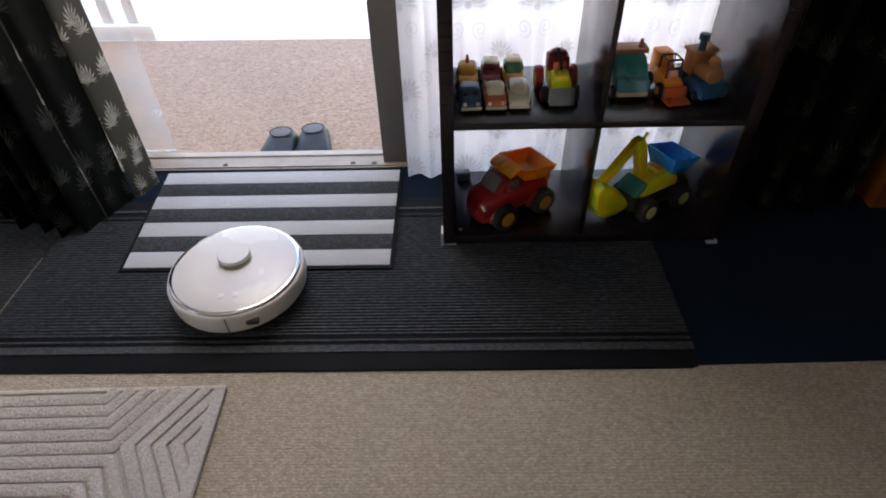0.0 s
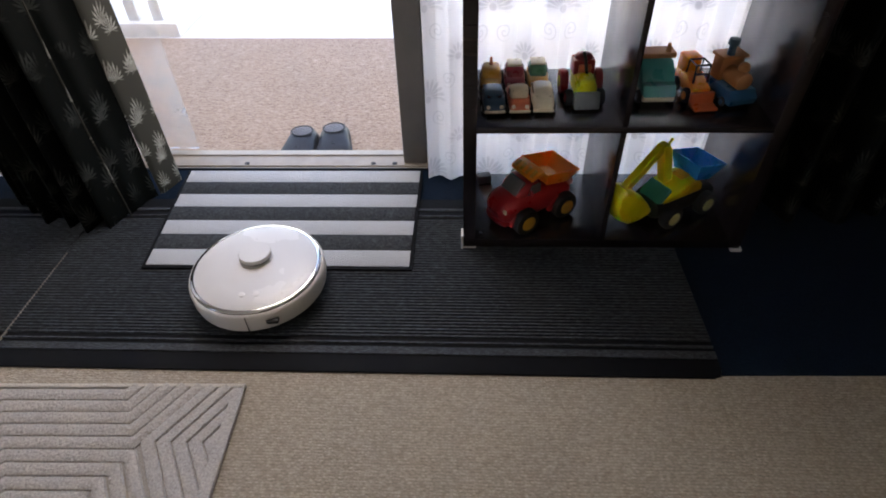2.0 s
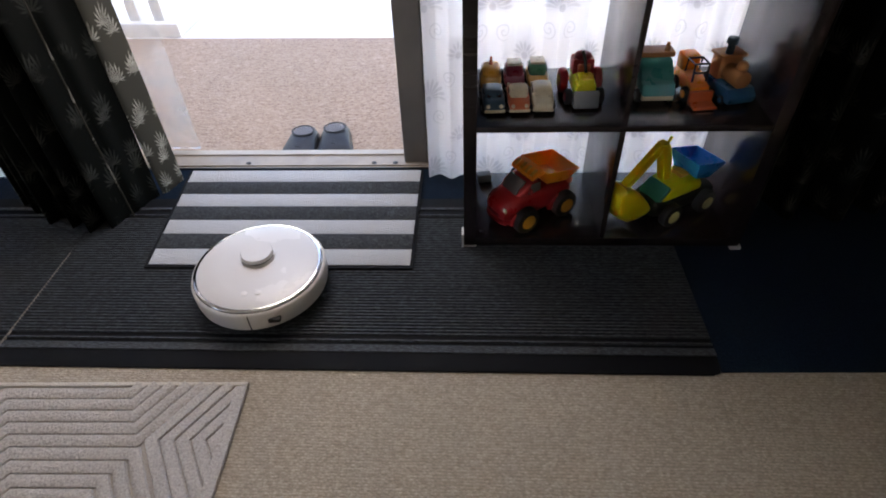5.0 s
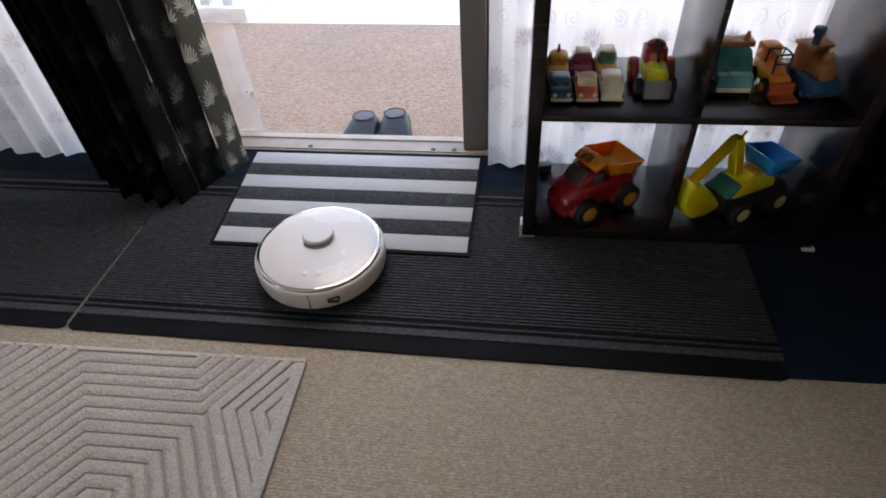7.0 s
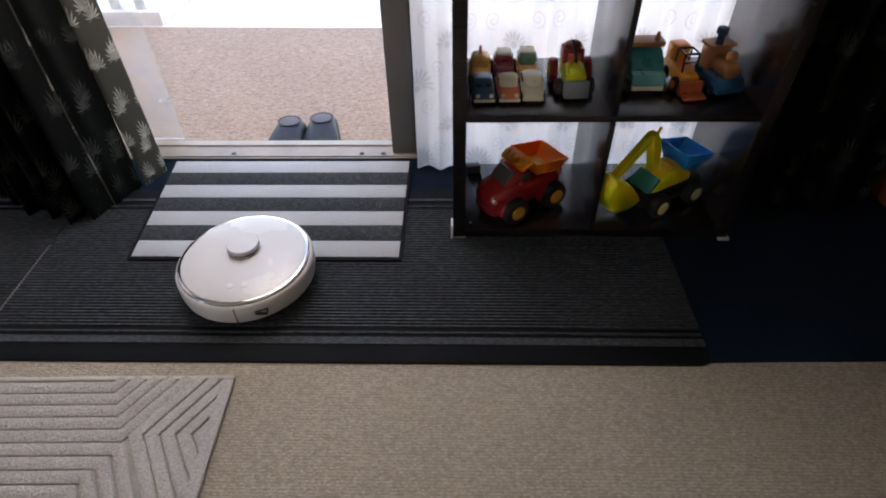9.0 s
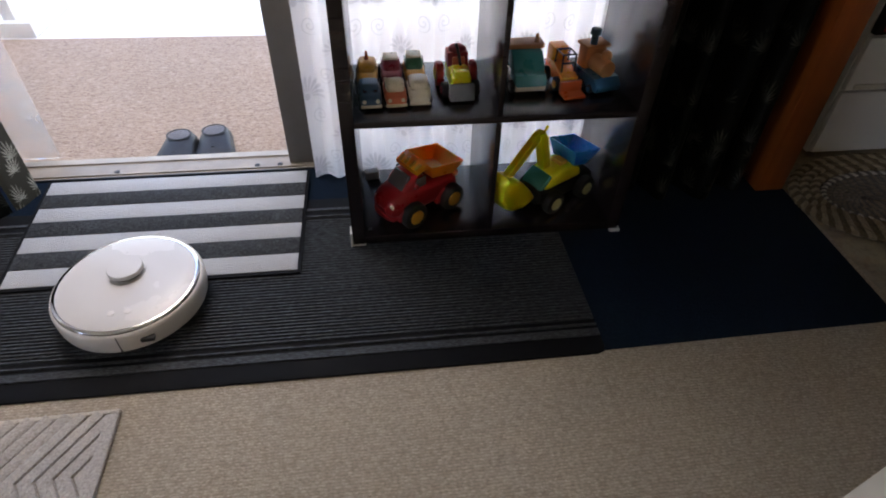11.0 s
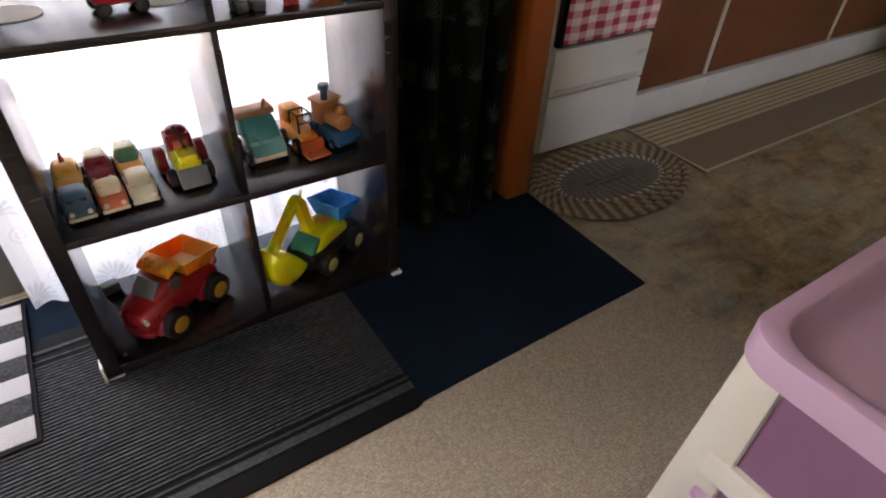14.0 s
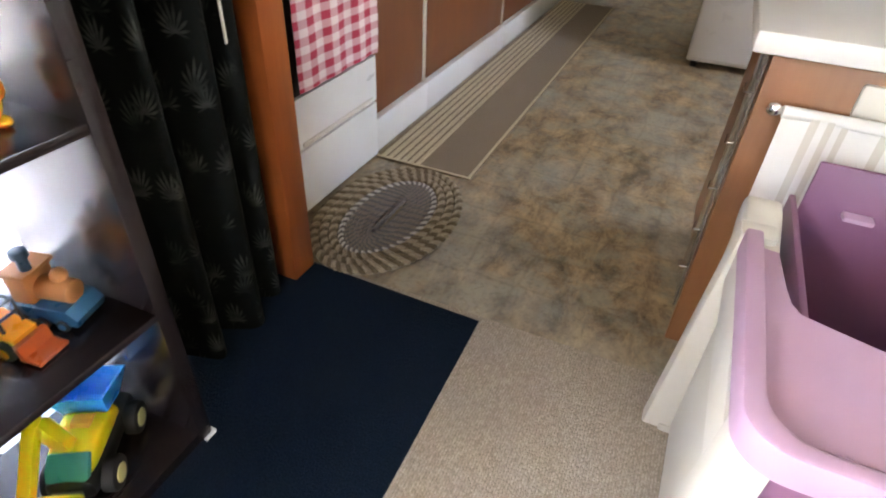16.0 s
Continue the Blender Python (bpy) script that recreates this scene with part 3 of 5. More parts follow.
def shoe(m):
    ob = thing("shoe", m, "black worn leather shoe, its toe towards the threshold", "shoe", "pair of shoes")
    b = B()
    ring = []
    secs = ((0.0, 0.034, 0.088), (0.02, 0.045, 0.096), (0.06, 0.049, 0.098), (0.10, 0.050, 0.094), (0.135, 0.052, 0.082), (0.18, 0.055, 0.066), (0.215, 0.048, 0.052), (0.235, 0.022, 0.036))
    for y, half, top in secs:
        ring.append([b.verts.new((half * math.cos(a) * (1 if math.sin(a) > 0 else 1.05), y, 0.012 + max(0, math.sin(a)) ** 0.7 * (top - 0.012))) for a in [math.pi * k / 10 for k in range(11)]])
    for p, q in zip(ring, ring[1:]):
        for k in range(10):
            b.faces.new((p[k], p[k + 1], q[k + 1], q[k]))
        b.faces.new((p[10], p[0], q[0], q[10]))
    b.faces.new(ring[0])
    b.faces.new(ring[-1][::-1])
    bmesh.ops.recalc_face_normals(b, faces=b.faces[:])
    part("upper", b, M_leather, ob)
    part("sole", prism(B(), [(-0.038, 0), (0.038, 0), (0.050, 0.08), (0.058, 0.17), (0.045, 0.225), (0, 0.243), (-0.045, 0.225), (-0.058, 0.17), (-0.050, 0.08)], 0, 0.014, "xy", 0.003), M_black, ob)
    b = B()
    ball(b, (0, 0.052, 0.094), 0.03, 1.0, 1.45, 0.22)
    part("lining", b, M_lining, ob, "pale grey cloth lining at the shoe mouth")
    rim = [(0.034 * math.cos(a), 0.052 + 0.048 * math.sin(a), 0.097) for a in [2 * math.pi * k / 20 for k in range(21)]]
    part("collar", tube(B(), rim, 0.0035, 8), M_leather, ob, "padded black shoe collar")
    for i in range(3):
        part("lace", tube(B(), [(-0.02, 0.125 + i * 0.022, 0.07 - i * 0.005), (0, 0.127 + i * 0.022, 0.083 - i * 0.006), (0.02, 0.125 + i * 0.022, 0.07 - i * 0.005)], 0.0025, 6), M_black, ob)
    return ob


for sx, sy, turn in ((-0.480, 0.745, 177), (-0.366, 0.768, 186)):
    shoe(pose(sx, sy, -0.06, 0, 0, turn) @ Matrix.Diagonal((1.22, 0.78, 0.52, 1)))

# ---------------- curtains ----------------


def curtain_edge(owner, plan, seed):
    # real turned edge, coloured paler for the window light on it
    part("lit_edge", drape(B(), smooth_path(plan, 8), 0.004, 2.2, 22, 0.012, seed), M_palm_lit, owner, "turned edge printed with palm leaves, window light put into its colour")


def hanging(name, plan, z0, material, label, steps=8, sway=0.012, seed=0, hem=0.0, z1=2.2, thick=0.0):
    ob = thing(name, pose(0, 0, 0), label, "curtain")
    part("cloth", drape(B(), smooth_path(plan, steps), z0, z1, 22, sway, seed, hem, thick), material, ob)
    r = B()
    tube(r, [(plan[0][0] - 0.05, plan[0][1] * 0 + 0.36, z1 + 0.012), (plan[-1][0] + 0.05, 0.36, z1 + 0.012)], 0.012)
    part("rod", r, M_alu, ob)
    return ob


def folds(x0, x1, y, n, depth, seed):
    rnd = random.Random(seed)
    return [(x0 + (x1 - x0) * i / n, y + (depth if i % 2 else -depth) * rnd.uniform(0.5, 1.0)) for i in range(n + 1)]


left = hanging("dark_curtain", [(-1.34, 0.34), (-1.30, 0.21), (-1.265, 0.27), (-1.23, 0.16), (-1.19, 0.23), (-1.15, 0.11), (-1.11, 0.18), (-1.07, 0.085), (-1.035, 0.15), (-1.0, 0.065), (-0.97, 0.14), (-0.94, 0.085), (-0.915, 0.155), (-0.897, 0.185), (-0.885, 0.23), (-0.862, 0.27)],
        0.004, M_palm, "black curtain printed with pale palm leaves, hanging to the floor", 8, 0.012, 2)
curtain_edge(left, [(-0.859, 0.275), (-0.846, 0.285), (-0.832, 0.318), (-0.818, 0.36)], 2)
# narrow pale strip added for the gleam between two folds
part("lit_edge", drape(B(), smooth_path([(-0.901, 0.150), (-0.899, 0.151), (-0.898, 0.154)], 4), 0.004, 2.2, 22, 0.012, 2), M_palm_lit, left, "thin pale strip standing in for light along a fold")
right = hanging("dark_curtain", [(0.965, 0.36), (0.985, 0.27), (1.045, 0.20), (1.075, 0.25), (1.108, 0.145), (1.15, 0.17), (1.175, 0.26), (1.235, 0.145), (1.285, 0.150), (1.315, 0.25), (1.365, 0.17), (1.405, 0.185), (1.430, 0.27)],
        0.004, M_palm, "black curtain printed with pale palm leaves beside the timber post", 8, 0.012, 5)
part("tie_cord", bx(B(), 1.300, 1.305, 0.118, 0.123, 0.76, 0.86, 0.001), M_cream, right, "thin white curtain cord")
hanging("lace_curtain", folds(0.03, 1.02, 0.372, 26, 0.017, 3), 0.006, M_lace, "white sheer lace curtain with flower medallions", 4, 0.006, 7, 0.006)
hanging("lace_curtain", folds(-2.9, -1.20, 0.345, 34, 0.02, 4), 0.016, M_lace, "white sheer lace curtain with flower medallions", 4, 0.008, 9, 0.02)

# ---------------- mats on the floor ----------------


def ribbed_mat(x0, x1, y0, y1, label):
    ob = thing("ribbed_mat", pose(x0, y0, 0), label, "floor mat", "ribbed runner mats")
    L, W = x1 - x0, y1 - y0
    part("backing", prism(B(), [(0.022, 0), (L - 0.022, 0), (L - 0.006, 0.006), (L, 0.022), (L, W), (0, W), (0, 0.022), (0.006, 0.006)], 0.0, 0.006, "xy", 0.002), M_rubber, ob, "smooth black rubber border")
    b = B()
    y, lines = 0.052, []
    while y < W - 0.052:
        lines.append(y)
        y += 0.0105
    # flat bands near the long edges, then fine ribs
    for y in lines:
        edge = min(y - 0.052, W - 0.052 - y)
        if 0.020 < edge < 0.031 or 0.041 < edge < 0.052:
            continue
        if edge <= 0.02:
            bx(b, 0.001, L - 0.001, y, y + 0.0106, 0.006, 0.0095)
        else:
            prism(b, [(y, 0.006), (y + 0.0014, 0.0106), (y + 0.0058, 0.0108), (y + 0.0074, 0.006)], 0.001, L - 0.001, "yz")
    part("ribs", b, M_rib, ob, "charcoal ribbed pile")
    return ob


near_mat = ribbed_mat(-1.015, 0.752, -0.425, 0.245, "charcoal ribbed entrance mat with a black rubber border")
part("frayed_edge", prism(B(), [(0.0, 0.012), (0.0035, 0.014), (0.0025, 0.25), (0.0015, 0.40), (0.0, 0.40)], 0.0055, 0.0112, "xy"), M_braidmix, near_mat, "pale frayed edge")
ribbed_mat(-2.95, -1.018, -0.425, 0.245, "charcoal ribbed entrance mat butted against its neighbour")

door_mat = thing("door_mat", pose(0, -0.08, 0.0115), "door mat in broad pale grey and charcoal stripes", "door mat")
prism_pts = [(-0.760, -0.010), (0.009, -0.010), (0.008, 0.474), (-0.803, 0.474)]
part("backing", prism(B(), prism_pts, 0.0, 0.005, "xy"), M_rubber, door_mat)
for i in range(7):
    y0, y1 = i * 0.067, (i + 1) * 0.067
    l0, l1 = -0.75 - y0 * 0.09, -0.75 - y1 * 0.09
    lift = 0.0075 if i % 2 == 0 else 0.0088
    part("stripe", prism(B(), [(l0, y0 + 0.0005), (0, y0 + 0.0005), (0, y1 - 0.0005), (l1, y1 - 0.0005)], 0.005, lift, "xy", 0.0008), M_pale if i % 2 == 0 else M_char, door_mat)

# carved cream rug
rug = thing("area_rug", pose(-0.345, -0.468, 0, 0, 0, 1.2), "cream cut-pile rug carved with nested angular lines", "rug")
part("base", bx(B(), -1.6, 0, -2.2, 0, 0.0, 0.007, 0.003), M_ruglow, rug)
part("border", bx(B(), -1.6, 0, -0.010, 0.001, 0.001, 0.0135, 0.003), M_rugedge, rug, "pale bound edge")
part("border", bx(B(), -0.026, 0.0005, -2.2, -0.0105, 0.001, 0.0142, 0.003), M_rugpale, rug)


def ribbon(bm, pts, w, z0, z1):
    """A raised band of pile with sloping sides along a plan line."""
    n = len(pts)
    rows = []
    for i, p in enumerate(pts):
        a, c = Vector(pts[max(i - 1, 0)]), Vector(pts[min(i + 1, n - 1)])
        q = Vector(p)
        d1 = (q - a).normalized() if i else (c - q).normalized()
        d2 = (c - q).normalized() if i < n - 1 else d1
        t = (d1 + d2).normalized()
        nrm = Vector((-t.y, t.x)) / max(0.5, t.dot(d1))
        rows.append([bm.verts.new((*(q + nrm * o), z)) for o, z in ((-w / 2, z0), (-w * 0.44, z0 + (z1 - z0) * 0.5), (-w * 0.20, z0 + (z1 - z0) * 0.88), (w * 0.22, z1), (w * 0.42, z0 + (z1 - z0) * 0.8), (w / 2, z0))])
    for p, q in zip(rows, rows[1:]):
        for k in range(5):
            bm.faces.new((p[k], q[k], q[k + 1], p[k + 1]))


STEP, SLOPE, FALL = 0.0298, 1.47, 1.68


def rug_rib(pts, material):
    b = B()
    ribbon(b, pts, 0.0286, 0.0066, 0.0148)
    part("pile_rib", b, material, rug)


for k in range(30):
    y = -0.028 - k * STEP
    left_x = -0.560 + k * 0.0188
    right_x = -0.268 + k * 0.0165 if k < 5 else -0.197 - (k - 5) * 0.0198
    if right_x - left_x < 0.02:
        break
    drop = min(1.0, 1.0 + y)
    pts = [(left_x - drop / SLOPE, y - drop), (left_x, y), (right_x, y)]
    if k < 5:
        rise = -0.004 - y
        pts.append((right_x + rise / SLOPE, -0.004))
    else:
        fall = min(1.0, (-0.016 - right_x) * FALL)
        pts.append((right_x + fall / FALL, y - fall))
    rug_rib(pts, M_rug)
for j in range(1, 14):
    x = -0.560 - j * 0.0405
    drop = min(1.0, (1.58 + x) * SLOPE)
    rug_rib([(x - drop / SLOPE, -0.014 - drop), (x, -0.014), (x + 0.0068, -0.004)], M_rug)
for j in range(5):
    x = -0.172 + j * 0.0345
    up, fall = min(0.141, (-0.016 - x) * SLOPE), (-0.016 - x) * FALL
    if fall > 0.02:
        rug_rib([(x + up / SLOPE, -0.146 + up), (x, -0.146), (x + fall / FALL, -0.146 - fall)], M_rugpale)

# ---------------- robot vacuum ----------------
bot = thing("robot_vacuum", pose(-0.388, -0.160, 0.0210, 0.6, 0, 6), "round white robot vacuum cleaner resting across the mat edge", "robot vacuum")
part("body", lathe(B(), [(0.14, 0.006), (0.163, 0.008), (0.172, 0.016), (0.1745, 0.03), (0.1745, 0.06), (0.171, 0.068), (0.168, 0.070)], 96), M_robotside, bot)
part("seam", lathe(B(), [(0.1672, 0.064), (0.1672, 0.0712)], 96), M_black, bot)
part("rim", lathe(B(), [(0.166, 0.066), (0.166, 0.0725), (0.164, 0.0745), (0.158, 0.0755), (0.157, 0.074)], 96), M_chrome, bot, "bright chrome ring")
part("lid", lathe(B(), [(0.157, 0.068), (0.157, 0.0745), (0.154, 0.0760), (0.10, 0.0766), (0.0, 0.0770)], 96), M_robot, bot, "glossy white lid")
part("lidar_turret", lathe(B(), [(0.044, 0.074), (0.044, 0.0785), (0.0365, 0.0790), (0.0365, 0.0850), (0.0415, 0.0855), (0.0415, 0.0945), (0.0400, 0.0965), (0.0, 0.0972)], 48, (-0.005, 0.03, 0)), M_robot, bot)
part("turret_gap", lathe(B(), [(0.0375, 0.0788), (0.0375, 0.0853)], 48, (-0.005, 0.03, 0)), M_black, bot)
for i in (-1, 1):
    part("button", lathe(B(), [(0.008, 0.075), (0.008, 0.0778), (0.006, 0.0782)], 20, (i * 0.018, -0.105, 0)), M_robotside, bot)
part("bumper_gap", bx(B(), -0.0012, 0.0012, -0.1752, -0.168, 0.012, 0.066), M_black, bot)
part("sensor", bx(B(), 0.045, 0.075, -0.172, -0.155, 0.036, 0.048, 0.002), M_black, bot)
for sx in (-1, 1):
    part("wheel", cyl(B(), (sx * 0.11, 0, 0.012), 0.022, 0.02, "x", seg=20), M_tyre, bot)

# ---------------- cube shelf ----------------
SX, SY = 0.150, 0.012
shelf = thing("cube_shelf", pose(SX, SY, 0.012), "black-brown open cube shelf unit, two wide, in front of the window", "shelf unit")
D = 0.33
part("side_panel", bx(B(), 0, 0.034, 0, D, 0.0, 1.50, 0.002), M_shelf, shelf)
part("side_panel", bx(B(), 0.745, 0.779, 0, D, 0.0, 1.50, 0.002), M_shelf, shelf)
part("bottom_board", bx(B(), 0.034, 0.745, 0.001, D, 0.0, 0.028, 0.002), M_shelf, shelf)
part("top_board", bx(B(), 0.034, 0.745, 0.001, D, 1.466, 1.50, 0.002), M_shelf, shelf)
for z in (0.370, 0.744, 1.118):
    part("shelf_board", bx(B(), 0.034, 0.745, 0.002, D, z, z + 0.017, 0.0015), M_shelf, shelf)
for z0, z1 in ((0.028, 0.370), (0.387, 0.744), (0.761, 1.118), (1.135, 1.466)):
    part("divider", bx(B(), 0.384, 0.398, 0.002, D, z0, z1, 0.0015), M_shelf, shelf)
for x in (0.0, 0.757):
    part("foot", bx(B(), x, x + (0.036 if x == 0 else 0.03), -0.004, 0.03, -0.0115, -0.001, 0.001), M_white, shelf, "white plastic foot")
part("corner_guard", bx(B(), -0.006, 0.0, -0.006, 0.03, -0.0115, 0.045, 0.001), M_white, shelf, "white plastic edge strip")
for x, y in ((0.05, 0.03), (0.05, 0.30)):
    part("bolt", cyl(B(), (x, y, 0.029), 0.006, 0.003, seg=12), M_leather, shelf)
F1, F2, F3 = 0.012 + 0.0285, 0.012 + 0.3875, 0.012 + 0.7615

# ---------------- toys ----------------


def wheel(parent, c, r, w, hub, axis="x"):
    t = part("wheel", cyl(B(), c, r, w, axis, seg=24, bev=r * 0.18), M_tyre, parent)
    part("hub", cyl(B(), c, r * 0.55, w + 0.004, axis, seg=18, bev=0.001), hub, t)
    return t


def small_car(m, body, roof, label, cab_high=0.052, pickup=False):
    """A little moulded car, its nose towards -y."""
    ob = thing("toy_car", m, label, "toy car", "small toy cars")
    part("body", loft(B(), [(-0.059, 0.015, 0.013, 0.022), (-0.054, 0.024, 0.010, 0.029), (-0.040, 0.028, 0.009, 0.035), (-0.015, 0.0295, 0.009, 0.039), (0.030, 0.0295, 0.009, 0.040), (0.050, 0.026, 0.011, 0.036), (0.058, 0.018, 0.015, 0.028)], "y"), body, ob)
    back = 0.012 if pickup else 0.045
    part("cabin", loft(B(), [(-0.030, 0.016, 0.030, 0.037), (-0.024, 0.022, 0.030, cab_high - 0.010), (-0.012, 0.0245, 0.030, cab_high - 0.001), (0.004, 0.025, 0.030, cab_high + 0.001), (back - 0.010, 0.0235, 0.030, cab_high - 0.002), (back, 0.018, 0.030, cab_high - 0.012)], "y"), roof, ob)
    part("windscreen", prism(B(), [(-0.0285, 0.0375), (-0.024, 0.0375), (-0.0145, cab_high - 0.007), (-0.0185, cab_high - 0.007)], -0.018, 0.018, "yz", 0.001), M_window, ob)
    for sx in (-1, 1):
        part("side_window", bx(B(), sx * 0.0245, sx * 0.0262, -0.012, back - 0.012, 0.038, cab_high - 0.008, 0.0006), M_window, ob)
    part("bumper", bx(B(), -0.027, 0.027, -0.062, -0.054, 0.010, 0.018, 0.003), T_creamy, ob)
    for sx in (-1, 1):
        part("headlight", cyl(B(), (sx * 0.017, -0.056, 0.026), 0.005, 0.004, "y", seg=12), T_creamy, ob)
        for y in (-0.034, 0.034):
            wheel(ob, (sx * 0.027, y, 0.012), 0.012, 0.010, T_grey)
    return ob


for x, y, body, roof, text, hi, pk in (
        (0.226, 0.122, T_navy, T_navy, "small dark teal toy car on the shelf", 0.050, False),
        (0.289, 0.124, T_salmon, T_creamy, "small orange-red toy pickup with a pale roof", 0.060, True),
        (0.350, 0.128, T_creamy, T_creamy, "small cream toy van on the shelf", 0.054, False),
        (0.222, 0.238, T_amber, T_amber, "small amber toy car with a roof light", 0.056, False),
        (0.285, 0.243, T_maroon, T_maroon, "small dark red toy fire engine", 0.056, False),
        (0.347, 0.248, T_amber, T_green, "small yellow toy bus with a green roof", 0.058, False)):
    c = small_car(pose(x, y, F2, 0, 0, random.uniform(-4, 4)) @ Matrix.Scale(0.97, 4), body, roof, text, hi, pk)
    if text.startswith("small amber"):
        part("roof_light", cyl(B(), (0, 0.012, 0.066), 0.006, 0.024, "z", 0.003, 12), T_rust, c)
    if "green" in text or "fire" in text:
        part("roof_rack", bx(B(), -0.02, 0.02, -0.008, 0.034, hi, hi + 0.006, 0.002), T_creamy, c)

tr = thing("toy_tractor", pose(0.455, 0.165, F2, 0, 0, 3), "red and yellow toy tractor with a grey front bucket", "toy tractor")
part("body", prism(B(), [(-0.05, 0.022), (0.05, 0.022), (0.05, 0.06), (0.0, 0.066), (-0.05, 0.056)], -0.026, 0.026, "yz", 0.006), T_yellow, tr)
part("bonnet", bx(B(), -0.020, 0.020, -0.05, 0.0, 0.05, 0.072, 0.006), T_yellow, tr)
part("cab", prism(B(), [(0.0, 0.06), (0.05, 0.06), (0.046, 0.098), (0.008, 0.098)], -0.028, 0.028, "yz", 0.006), T_red, tr)
part("seat", bx(B(), -0.016, 0.016, -0.006, 0.004, 0.066, 0.09, 0.003), T_salmon, tr)
part("roof", ball(B(), (0, 0.026, 0.101), 0.023, 1, 1, 0.5), T_maroon, tr)
part("exhaust", tube(B(), [(0.004, -0.01, 0.07), (-0.002, -0.005, 0.105), (-0.008, 0.0, 0.125)], 0.004), T_dark, tr)
part("bucket", prism(B(), [(-0.075, 0.006), (-0.05, 0.006), (-0.05, 0.042), (-0.06, 0.046)], -0.032, 0.032, "yz", 0.003), T_grey, tr)
for sx in (-1, 1):
    wheel(tr, (sx * 0.04, -0.035, 0.020), 0.020, 0.018, T_red)
    t = part("wheel", cyl(B(), (sx * 0.044, 0.035, 0.032), 0.032, 0.02, "x", bev=0.005), T_red, tr)
    part("hub", cyl(B(), (sx * 0.044, 0.035, 0.032), 0.014, 0.024, "x"), T_yellow, t)

tk = thing("toy_truck", pose(0.637, 0.175, F2, 0, 0, 2), "teal toy tipper truck with a cream bumper and tan canopy", "toy truck")
part("chassis", bx(B(), -0.040, 0.040, -0.06, 0.07, 0.012, 0.028, 0.003), T_creamy, tk)
part("bonnet", prism(B(), [(-0.062, 0.026), (0.0, 0.026), (0.0, 0.060), (-0.05, 0.052)], -0.042, 0.042, "yz", 0.006), T_teal, tk)
part("cab", prism(B(), [(-0.04, 0.045), (0.05, 0.045), (0.05, 0.092), (0.004, 0.092), (-0.022, 0.072)], -0.042, 0.042, "yz", 0.006), T_teal, tk)
part("canopy", bx(B(), -0.050, 0.050, 0.016, 0.065, 0.092, 0.106, 0.004), T_tan, tk)
part("beacon", cyl(B(), (0.03, 0.03, 0.116), 0.008, 0.02, "z", 0.004, 12), T_tan, tk)
for sx in (-1, 1):
    for y in (-0.035, 0.045):
        wheel(tk, (sx * 0.042, y, 0.017), 0.017, 0.014, T_grey)

dg = thing("toy_loader", pose(0.738, 0.165, F2, 0, 0, 8), "orange toy loader with a black roll cage and orange scoop", "toy loader")
part("body", prism(B(), [(-0.04, 0.018), (0.07, 0.018), (0.07, 0.056), (0.02, 0.06), (-0.04, 0.042)], -0.024, 0.024, "yz", 0.005), T_orange, dg)
part("engine_cover", bx(B(), -0.022, 0.022, 0.03, 0.075, 0.05, 0.095, 0.006), T_orange, dg)
part("scoop", prism(B(), [(-0.085, 0.004), (-0.045, 0.004), (-0.042, 0.036), (-0.052, 0.036), (-0.055, 0.012), (-0.085, 0.010)], -0.03, 0.03, "yz", 0.002), T_rust, dg)
for sx in (-0.018, 0.018):
    part("cage_bar", tube(B(), [(sx, -0.022, 0.05), (sx, -0.018, 0.094), (sx, 0.02, 0.094), (sx, 0.024, 0.055)], 0.0028, 6), M_black, dg)
for y, z in ((-0.018, 0.094), (0.02, 0.094), (-0.02, 0.072)):
    part("cage_bar", tube(B(), [(-0.018, y, z), (0.018, y, z)], 0.0028, 6), M_black, dg)
for sx in (-1, 1):
    for y in (-0.022, 0.045):
        wheel(dg, (sx * 0.028, y, 0.019), 0.019, 0.013, T_orange)

tn = thing("toy_train", pose(0.825, 0.165, F2, 0, 0, 14) @ Matrix.Scale(0.85, 4), "blue and wooden toy steam engine with a blue chimney", "toy train")
part("base", prism(B(), [(-0.075, 0.012), (0.065, 0.012), (0.065, 0.052), (-0.06, 0.052), (-0.08, 0.03)], -0.044, 0.044, "yz", 0.005), T_train, tn)
part("boiler", cyl(B(), (0, -0.022, 0.073), 0.026, 0.075, "y", bev=0.004), T_tan, tn)
part("cab", bx(B(), -0.036, 0.036, 0.012, 0.06, 0.05, 0.115, 0.005), T_tan, tn)
part("cab_roof", bx(B(), -0.042, 0.042, 0.004, 0.066, 0.115, 0.126, 0.004), T_tan, tn)
part("dome", ball(B(), (0.006, -0.03, 0.105), 0.017), T_tan, tn)
ch = part("chimney", cyl(B(), (-0.012, 0.02, 0.142), 0.011, 0.036, "z"), T_navy, tn)
part("chimney_cap", cyl(B(), (-0.012, 0.02, 0.165), 0.018, 0.018, "z", 0.016, bev=0.003), T_navy, ch)
for sx in (-1, 1):
    for y in (-0.045, 0.0, 0.042):
        wheel(tn, (sx * 0.044, y, 0.014), 0.014, 0.010, T_train)


def side_wheels(ob, xs, half, r, w, hub):
    for x in xs:
        for sy in (-1, 1):
            wheel(ob, (x, sy * half, r), r, w, hub, "y")


